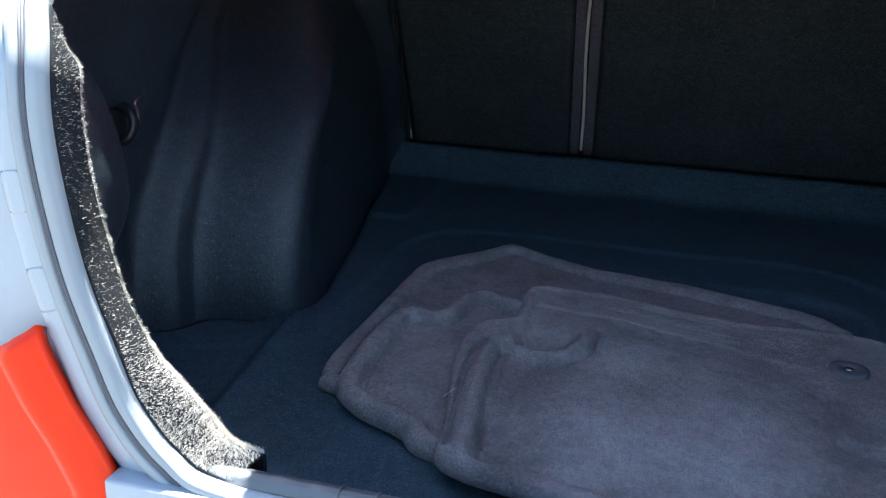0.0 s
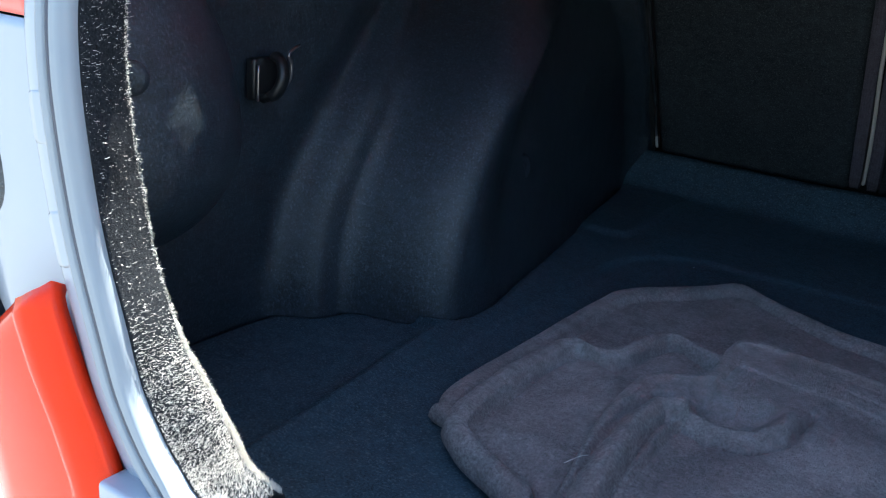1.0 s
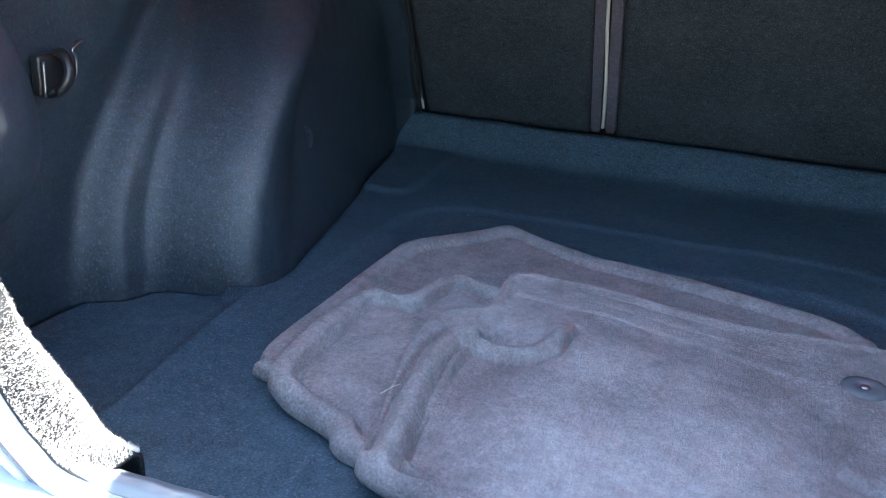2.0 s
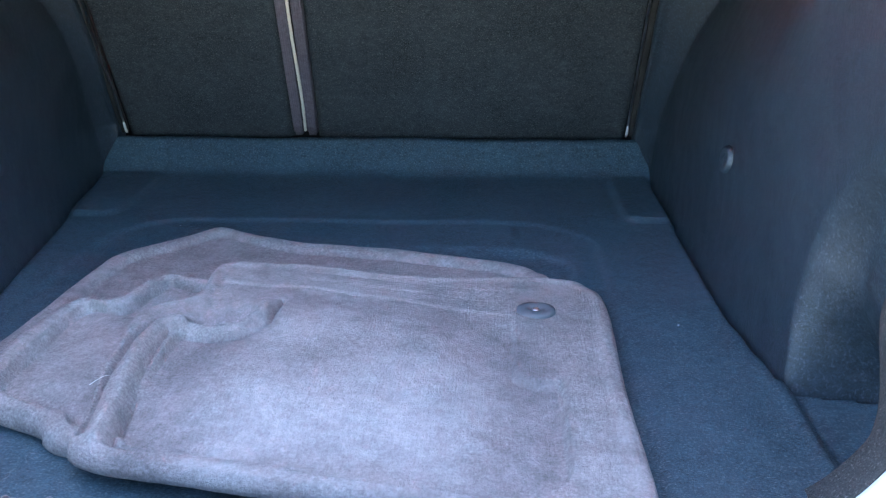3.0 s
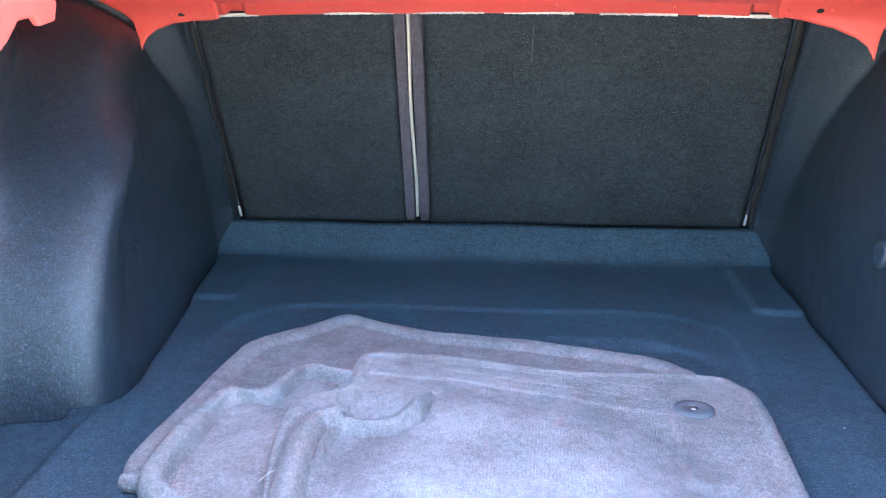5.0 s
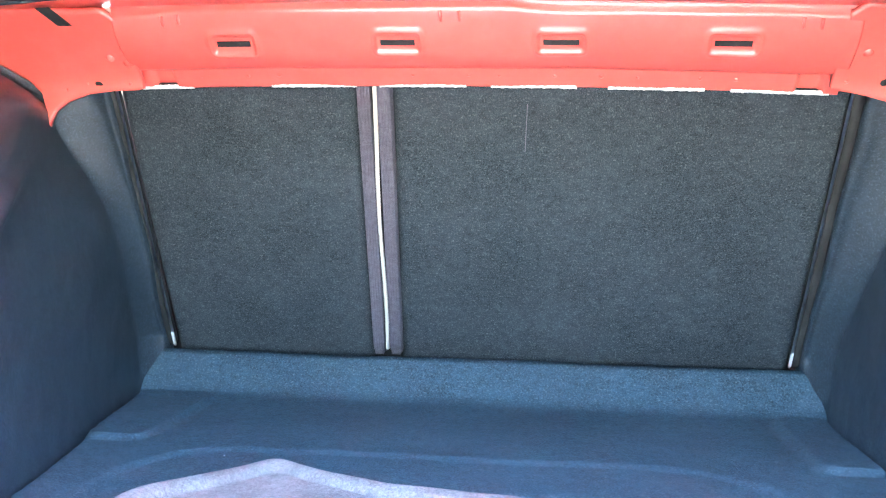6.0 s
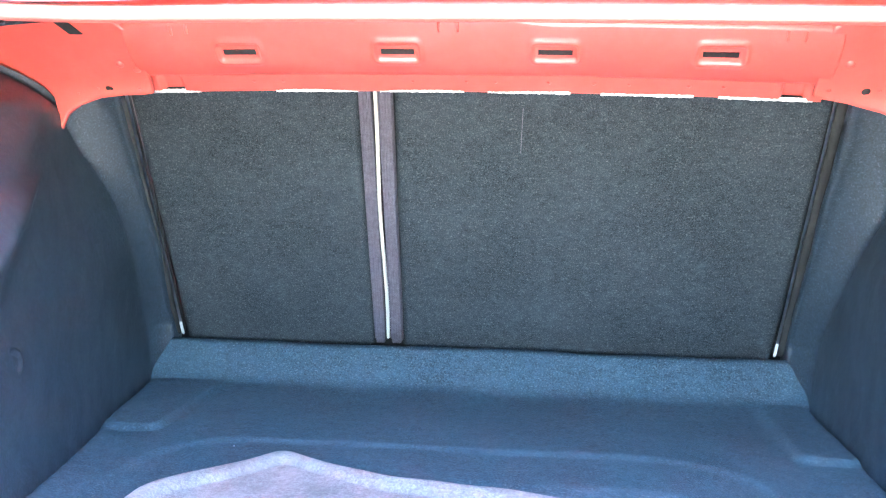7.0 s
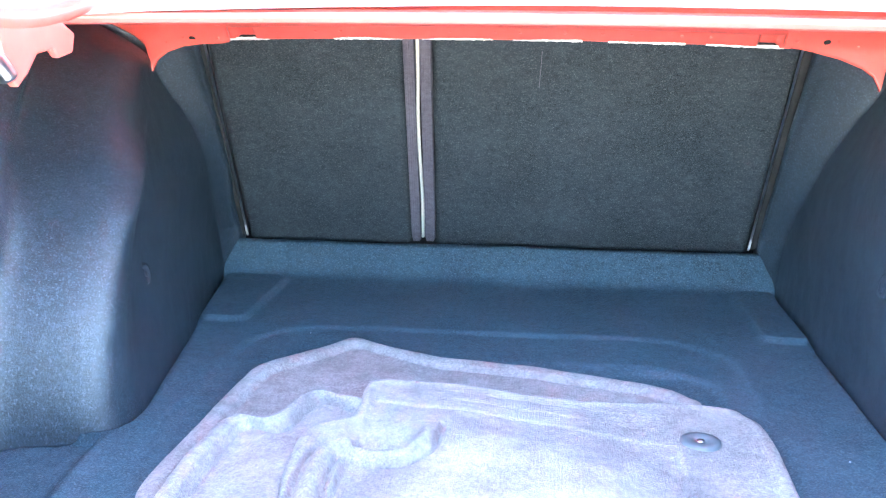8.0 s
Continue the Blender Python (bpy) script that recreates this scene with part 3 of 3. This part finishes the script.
for side in (-1, 1):
    for z0, z1 in ((0.205, 0.240), (0.283, 0.318)):
        def plate_fn(u, v, grow=0.0, up=0.0):
            p, out, face = jamb_at(side, z0 - grow + (z1 - z0 + 2 * grow) * v)
            r = 0.010 + grow
            o = 0.0335 + (2 * u - 1) * r * min(1.0, 0.55 + 1.6 * math.sqrt(max(0.0, v * (1 - v))))
            return p + out * o + face * (-0.0022 + up)
        part("plate_gap", sheet(lambda u, v: plate_fn(u, v, 0.0009), 4, 16), GROOVE, body, "thin dark joint", thick=0.0008)
        part("cover_plate", sheet(lambda u, v: plate_fn(u, v, 0.0, 0.0008), 4, 16), PALE, body, "pale cover plate", thick=0.0008)


def outer_fn(side, z0, z1):
    def fn(u, v):
        z = z0 + (z1 - z0) * v
        inner = float(np.interp(z, [0.0, 0.062, 0.078, 0.113, 0.160, 0.240, 0.340, 0.410, 0.46], [0.40, 0.40, 0.439, 0.477, 0.502, 0.534, 0.558, 0.563, 0.563]))
        inner -= 0.022 * step(0.08, 0.20, z) if side < 0 else 0.0
        d = (0.80 - inner) * u
        y = -0.297 + 0.4 * d * d + 0.9 * max(0, d - 0.12) ** 1.5
        return (CX + side * (inner + d), y, z)
    return fn


for side in (-1, 1):
    part("corner_panel", sheet(outer_fn(side, 0.0, 0.356), 30, 40, flip=side < 0), PALE, body, "pale painted corner panel", thick=0.003)
    part("quarter_panel", sheet(outer_fn(side, 0.358, 0.462), 30, 10, flip=side < 0), RED, body, "red quarter panel", thick=0.004)
    part("fender_top", sheet(lambda u, v: (CX + side * ((0.572 if side < 0 else 0.545) + (0.228 if side < 0 else 0.255) * u), -0.32 + 1.92 * v + 0.25 * u * u * (1 - v), 0.462 + 0.115 * step(0.0, 0.30, v) - 0.05 * u * u), 12, 40, flip=side < 0), RED, body, thick=0.004)
    part("body_side", sheet(lambda u, v: (CX + side * (0.80 + 0.03 * math.sin(v * math.pi)), -0.05 + 1.65 * u, -0.32 + 0.78 * v), 20, 20, flip=side > 0), RED, body, thick=0.004)
part("bumper", sheet(lambda u, v: (CX - 0.80 + 1.60 * u, -0.335 - 0.10 * math.sin(min(1, v * 1.3) * math.pi / 2) + 0.30 * abs(2 * u - 1) ** 4, 0.050 - 0.40 * v), 60, 24), PALE, body, "pale painted bumper", thick=0.004)
part("sill_panel", box(CX - 0.44, CX + 0.44, -0.332, -0.306, 0.010, 0.056), PALE, body, "pale painted rear sill", bevel=0.004)
part("underbody", box(CX - 0.80, CX + 0.80, -0.30, 1.60, -0.34, -0.32), DARK, body)
part("rear_glass", sheet(lambda u, v: (CX - 0.62 + 1.24 * u, 0.38 + 0.62 * v, 0.535 + 0.42 * v - 0.03 * (2 * u - 1) ** 2), 12, 12), paint("tinted_glass", (0.02, 0.025, 0.03), 0.05, 1.0), body, "dark tinted rear window", thick=0.004)
part("roof", sheet(lambda u, v: (CX - 0.62 + 1.24 * u, 1.0 + 0.60 * v, 0.955 + 0.03 * v - 0.03 * (2 * u - 1) ** 2), 12, 8), RED, body, thick=0.004)
for side in (-1, 1):
    part("pillar", sheet(lambda u, v: (CX + side * (0.62 + 0.13 * (1 - v)), 0.38 + 0.62 * v + (0.60 - 0.0 * v) * u, 0.53 + 0.42 * v - 0.03), 8, 8, flip=side > 0), RED, body, thick=0.004)
part("bulkhead", box(CX - 0.80, CX + 0.80, 1.58, 1.60, -0.34, 0.98), DARK, body)

# ---------------------------------------------------------------- tail lamps
for side in (-1, 1):
    lamp = thing("tail_lamp", "glossy orange-red tail lamp with a clear reversing segment", "tail lamp", group="tail lamps")

    def lamp_fn(u, v, side=side):
        # u outwards, v downwards from the slanting top edge
        drop = (1.05 if side > 0 else 0.62) * max(0.0, u - (0.10 if side > 0 else 0.015)) * 0.26
        z = 0.177 - drop - (0.177 - drop + 0.10) * v
        inner = float(np.interp(z, [-0.10, 0.04, 0.078, 0.113, 0.160, 0.240], [0.40, 0.434, 0.452, 0.474, 0.495, 0.520]))
        d = 0.26 * u
        y = -0.309 - 0.009 * step(0.0, 0.022, d) + 0.5 * max(0, d - 0.03) ** 2 + 0.6 * max(0, d - 0.14) ** 1.5
        y += 0.004 * step(0.03, 0.0, v) - 0.0035 * math.exp(-((d - 0.030) / 0.005) ** 2)
        return (CX + side * (inner + d), y, z)
    part("red_lens", sheet(lamp_fn, 60, 40, flip=side < 0), LENS, lamp, thick=0.012)
    part("clear_segment", sheet(lambda u, v, f=lamp_fn: Vector(f(0.42 + 0.4 * u, 0.50 + 0.4 * v + 0.25 * (1 - u) ** 2 * (1 - v))) + Vector((0, -0.0035, 0)), 20, 16, flip=side < 0), CLEAR, lamp, "clear reversing lens", thick=0.002)

# ---------------------------------------------------------------- open lid and its hinges
def lid_fn(u, v, inset=0.0):
    pts = [(0, 0.31, 0.562), (0, 0.235, 0.592), (0, 0.21, 0.72), (0, 0.19, 0.92), (0, 0.15, 1.05), (0, 0.02, 1.11), (0, -0.20, 1.08)]
    p = spline(pts, v)
    return (CX - 0.01 * step(0.70, 0.82, v) + (u - 0.5) * (1.26 - 0.40 * step(0.70, 0.82, v)), p.y + 0.03 * (2 * u - 1) ** 2 - inset, p.z)


lid = part("trunk_lid", sheet(lid_fn, 24, 50), RED, body, "open red trunk lid", thick=0.03)
part("liner", sheet(lambda u, v: lid_fn(0.04 + 0.92 * u, 0.25 + 0.70 * v, 0.036), 20, 30), FELT, lid, "dark felt lid liner", thick=0.004)
for side in (-1, 1):
    hinge = thing("lid_hinge", "red painted gooseneck lid hinge with a steel spring end", "hinge", group="lid hinges")
    x = CX + side * 0.462
    part("gooseneck", tube([(x, 0.20, 0.530), (x, 0.12, 0.505), (x, 0.03, 0.492), (x, -0.05, 0.494), (x, -0.105, 0.512), (x, -0.10, 0.550), (x, 0.0, 0.575), (x, 0.12, 0.590), (x, 0.22, 0.61)], 0.011, 12, 60, 0.8), RED, hinge)
    bm = bmesh.new()
    rim = [(0.105, 0.478), (0.098, 0.458), (0.070, 0.453), (0.060, 0.462), (0.030, 0.458), (0.010, 0.440), (-0.008, 0.428), (-0.022, 0.440), (-0.030, 0.466), (-0.040, 0.496), (0.06, 0.500)]
    sides = [[bm.verts.new((x + d, y, z)) for y, z in rim] for d in (-0.005, 0.005)]
    bm.faces.new(sides[0])
    bm.faces.new(sides[1][::-1])
    for k in range(len(rim)):
        q = (k + 1) % len(rim)
        bm.faces.new((sides[0][q], sides[0][k], sides[1][k], sides[1][q]))
    part("bracket_plate", bm, RED, hinge, smooth=False, bevel=0.003)
    part("spring_end", tube([(x, -0.066, 0.474), (x - side * 0.004, -0.041, 0.456), (x - side * 0.008, -0.028, 0.438)], 0.009, 10, 10), STEEL, hinge, "bright steel spring end")

# ---------------------------------------------------------------- fittings on the linings
for side, y, z in ((-1, 0.414, 0.135), (1, 0.382, 0.164)):
    clip = thing("trim_clip", "round felt-covered push clip in the side lining", "clip", group="lining clips")
    x = (left_x if side < 0 else right_x)(y, z)
    m = Matrix.Translation((x, y, z)) @ Vector((-side, -0.12, 0.15)).to_track_quat("Z", "Y").to_matrix().to_4x4()
    part("head", disc([(0.019, -0.005), (0.0175, 0.0002), (0.013, 0.0014), (0.0095, 0.0006), (0.006, 0.0002), (0.004, 0.0012), (0.001, 0.0014)], m, 28), FELT, clip)
latch = thing("tie_down_latch", "black pull latch with a bright wire loop on the lining", "latch")
part("plate", box(-0.596, -0.583, 0.030, 0.072, 0.245, 0.290), BLACK, latch, bevel=0.004)
part("pull_hook", tube([(-0.580, 0.040, 0.248), (-0.566, 0.044, 0.254), (-0.560, 0.050, 0.270), (-0.566, 0.054, 0.286), (-0.578, 0.056, 0.292)], 0.0075, 10, 24, 0.7), BLACK, latch)
part("wire_loop", tube([(-0.576, 0.066, 0.254), (-0.568, 0.069, 0.268), (-0.566, 0.068, 0.285), (-0.566, 0.064, 0.294), (-0.566, 0.072, 0.300), (-0.566, 0.080, 0.303)], 0.0018, 8, 24), STEEL, latch, "bright wire loop")
part("pin", tube([(-0.578, 0.031, 0.246), (-0.577, 0.031, 0.284)], 0.0014, 8, 4), STEEL, latch)
for side in (-1, 1):
    rod = thing("seat_edge_rod", "thin bright metal edge beside the seat back", "edge strip", group="seat edge strips")
    part("rod", tube([on_seat(side * (0.5045 - 0.03 * s / 0.47 * (1 if side < 0 else -0.1) - 0.003), s, 0.026) for s in (0.0, 0.1, 0.25, 0.40, 0.52)], 0.0022, 8, 30), STEEL, rod)
    # white tick added for the glint low on the rod, not a separate part
    part("painted_glint", tube([on_seat(side * (0.5015 - 0.03 * s / 0.47 * (1 if side < 0 else -0.1)), s, 0.0275) for s in (0.004, 0.016, 0.030)], 0.0024, 8, 8), FOAM, rod, "white tick painted as the glint at the rod's lower end")
    # solid near-black bar: the shade between rod and lining, put in as colour
    part("gap_shade", tube([on_seat(side * (0.511 - 0.03 * s / 0.47 * (1 if side < 0 else -0.1)), s, 0.016) for s in (0.0, 0.1, 0.25, 0.40, 0.52)], 0.0105, 8, 30), DARK, rod, "dark bar standing in for the shade beside the seat back")

# ---------------------------------------------------------------- floor mats
def mat_mesh(outline, centre, base, height, rings=170, turns=600):
    """A moulded mat: outline is a closed smooth line, height(x, y, edge) its relief over base(x, y)."""
    rim = [spline(outline, k / turns, True) for k in range(turns)]
    c = Vector(centre)
    bm = bmesh.new()
    mid = bm.verts.new((c.x, c.y, base(c.x, c.y) + height(c.x, c.y, 1.0)))
    rows = []
    for j in range(1, rings + 1):
        f = (j / rings) ** 0.72
        row = []
        for p in rim:
            q = c.lerp(p.xy.to_3d() if len(p) == 3 else Vector((p.x, p.y, 0)), f)
            d = (Vector((p.x, p.y)) - Vector((q.x, q.y))).length
            row.append(bm.verts.new((q.x, q.y, base(q.x, q.y) + height(q.x, q.y, d))))
        rows.append(row)
    for k in range(turns):
        bm.faces.new((mid, rows[0][k], rows[0][(k + 1) % turns]))
        for a, b in zip(rows, rows[1:]):
            bm.faces.new((a[k], b[k], b[(k + 1) % turns], a[(k + 1) % turns]))
    skirt = [bm.verts.new((v.co.x + 0.012 * (c.x - v.co.x), v.co.y + 0.012 * (c.y - v.co.y), v.co.z - 0.005)) for v in rows[-1]]
    for k in range(turns):
        bm.faces.new((rows[-1][k], skirt[k], skirt[(k + 1) % turns], rows[-1][(k + 1) % turns]))
    return bm


def near_line(x, y, pts):
    best = 9.0
    for (ax, ay), (bx, by) in zip(pts, pts[1:]):
        f = max(0, min(1, ((x - ax) * (bx - ax) + (y - ay) * (by - ay)) / ((bx - ax) ** 2 + (by - ay) ** 2)))
        best = min(best, math.hypot(x - ax - f * (bx - ax), y - ay - f * (by - ay)))
    return best


TOP = [(-0.118, -0.153), (-0.096, -0.170), (-0.052, -0.181), (0.06, -0.196), (0.25, -0.222), (0.372, -0.24), (0.386, -0.20), (0.384, 0.0), (0.388, 0.22), (0.371, 0.280), (0.326, 0.306),
       (0.138, 0.285), (0.0, 0.294), (-0.075, 0.291), (-0.104, 0.277), (-0.109, 0.246), (-0.104, 0.200), (-0.112, 0.166), (-0.146, 0.141), (-0.154, 0.105), (-0.148, 0.02), (-0.124, -0.095)]
MIDDLE = [(-0.108, -0.134), (-0.172, -0.102), (-0.236, -0.074), (-0.264, -0.044), (-0.271, 0.03), (-0.271, 0.139), (-0.257, 0.174), (-0.228, 0.169), (-0.208, 0.187), (-0.196, 0.238), (-0.178, 0.268),
          (-0.120, 0.252), (0.05, 0.25), (0.25, 0.22), (0.30, 0.0), (0.26, -0.17)]
BOTTOM = [(-0.250, -0.032), (-0.286, -0.014), (-0.304, 0.022), (-0.304, 0.19), (-0.300, 0.330), (-0.288, 0.392), (-0.217, 0.482), (-0.183, 0.524), (-0.135, 0.503), (-0.04, 0.461), (0.124, 0.428), (0.272, 0.376), (0.312, 0.343), (0.326, 0.305),
          (0.32, 0.10), (0.20, -0.08)]


def edge_round(d, thick):
    return thick * math.sin(min(1.0, d / 0.007) * math.pi / 2) ** 0.5


def pressed(x, y):
    """1 well under the top mat, where the lower mats are squeezed flat."""
    return step(0.0, -0.025, rounded(x, y, 0.05, (-0.098, 0.400, -0.30, 0.287)))


def bottom_h(x, y, d):
    z = edge_round(d, 0.013) + 0.002 * math.exp(-((d - 0.014) / 0.008) ** 2) - 0.0075 * step(0.022, 0.038, d) - 0.0030 * math.exp(-((d - 0.032) / 0.004) ** 2)
    return (1 - pressed(x, y)) * z + 0.002 * noise.noise((x * 14, y * 14, 7)) - 0.006 * pressed(x, y)


def middle_h(x, y, d):
    z = edge_round(d, 0.015) + 0.004 * math.exp(-((d - 0.014) / 0.008) ** 2) - 0.0100 * step(0.022, 0.032, d) - 0.0050 * math.exp(-((d - 0.030) / 0.0035) ** 2)
    z += 0.006 * step(0.04, 0.09, d) + 0.003 * noise.noise((x * 11, y * 11, 17)) + 0.0015 * noise.noise((x * 40, y * 40, 1))
    return z + (-0.020 - z) * pressed(x, y)


HEEL = [(-0.092, -0.150), (-0.104, -0.060), (-0.114, 0.030), (-0.112, 0.070), (-0.092, 0.084), (-0.060, 0.073), (-0.028, 0.078), (-0.012, 0.105), (-0.012, 0.165)]


CREASE = [(-0.060, -0.160), (-0.078, -0.155), (-0.090, -0.060), (-0.100, 0.028), (-0.098, 0.058), (-0.086, 0.066), (-0.060, 0.056), (-0.024, 0.059), (0.002, 0.095), (0.004, 0.160)]


def top_h(x, y, d):
    z = edge_round(d, 0.014) + 0.003 * math.exp(-((d - 0.014) / 0.008) ** 2)
    # sunk tread with its stepped outline, rising again to a worn dome
    tread = max(rounded(x, y, 0.05, (-0.088, 0.318, -0.172 - 0.10 * (x - 0.1), 0.24)), -rounded(x, y, 0.022, (0.272, 0.46, 0.010, 0.46)), (y - 0.212 + 0.16 * max(0, x - 0.02)) * 0.95)
    z -= (0.0100 - 0.0080 * step(0.06, 0.16, y)) * step(0.004, -0.004, tread) - 0.011 * step(-0.010, -0.12, tread)
    # two long creases along the far border
    for level, fall in ((0.262, 0.06), (0.236, 0.10)):
        z -= 0.0009 * math.exp(-((y - level + fall * x) / 0.0035) ** 2) * step(-0.04, 0.02, x) * step(0.30, 0.20, x)
    # heel-rest ridge that curls in from the edge, with a hollow behind it
    r = near_line(x, y, HEEL)
    z += (0.0100 * math.exp(-(r / 0.0095) ** 2) ) * step(0.178, 0.105, y)
    z -= 0.0070 * math.exp(-(near_line(x, y, CREASE) / 0.0034) ** 2)
    scoop = near_line(x, y, [(-0.082, 0.122), (-0.052, 0.108), (-0.038, 0.128)])
    z -= 0.013 * math.exp(-(scoop / 0.016) ** 2)
    z -= 0.0090 * math.exp(-(near_line(x, y, [(-0.110, -0.14), (-0.124, -0.04), (-0.133, 0.05), (-0.120, 0.098), (-0.085, 0.120)]) / 0.0042) ** 2)
    return z + 0.002 * noise.noise((x * 12, y * 12, 27)) + 0.001 * noise.noise((x * 45, y * 45, 3))


def on_floor(x, y):
    return 0.002


def on_bottom(x, y):
    return 0.003 + 0.012 * step(-0.13, -0.02, y)


def on_middle(x, y):
    return 0.005 + (0.020 - 0.013 * step(-0.03, -0.17, y)) * step(0.36, -0.05, x) + 0.003 * step(0.1, -0.1, x)


for name, outline, centre, base, h, label in (
        ("floor_mat", BOTTOM, (-0.03, 0.20, 0), on_floor, bottom_h, "mauve-grey carpet mat lying at the bottom of the pile"),
        ("floor_mat", MIDDLE, (0.0, 0.05, 0), on_bottom, middle_h, "mauve-grey moulded carpet mat between two others"),
        ("floor_mat", TOP, (0.10, 0.04, 0), on_middle, top_h, "mauve-grey moulded carpet mat with a fixing eyelet, on top")):
    m = thing(name, label, "floor mat", group="floor mats in the trunk")
    fine = (240, 820) if outline is TOP else (170, 600)
    part("carpet", mat_mesh([(*p, 0) for p in outline], centre, base, h, *fine), PILE, m)
    if outline is TOP:
        e = Vector((0.299, 0.188, on_middle(0.299, 0.188) + 0.0165))
        part("eyelet", disc([(0.0235, -0.003), (0.0230, 0.0012), (0.0170, 0.0022), (0.0075, 0.0020), (0.0065, 0.0005), (0.0030, 0.0002)], Matrix.Translation(e), 32), PLASTIC, m, "grey plastic fixing eyelet")
        part("rivet", disc([(0.0050, 0.0002), (0.0042, 0.0020), (0.0015, 0.0026)], Matrix.Translation(e), 20), STEEL, m, "bright rivet")

# ---------------------------------------------------------------- lint and marks
for x, y in ((-0.268, 0.592), (0.47, 0.20)):
    fleck = tagged(part("lint", disc([(0.0013, 0.0), (0.0010, 0.0009), (0.0004, 0.0012)], pose(x, y, floor_z(x, y)), 8), SEAL), "tiny pale fleck of lint on the carpet", "lint", "lint flecks")
part("scuff_mark", sheet(lambda u, v: on_seat(0.092 + 0.0010 * u + 0.004 * v, 0.38 + 0.075 * v, 0.0166), 2, 10), EDGE, seat, "faint pale scuff", thick=0.0002)
hair = tagged(part("thread", tube([(x, y, on_middle(x, y) + top_h(x, y, 0.03) + 0.0012) for x, y in ((-0.133, -0.066), (-0.128, -0.048), (-0.126, -0.030), (-0.128, -0.020), (-0.127, -0.012))], 0.0003, 6, 24), FOAM), "short white thread caught on the carpet pile", "thread")
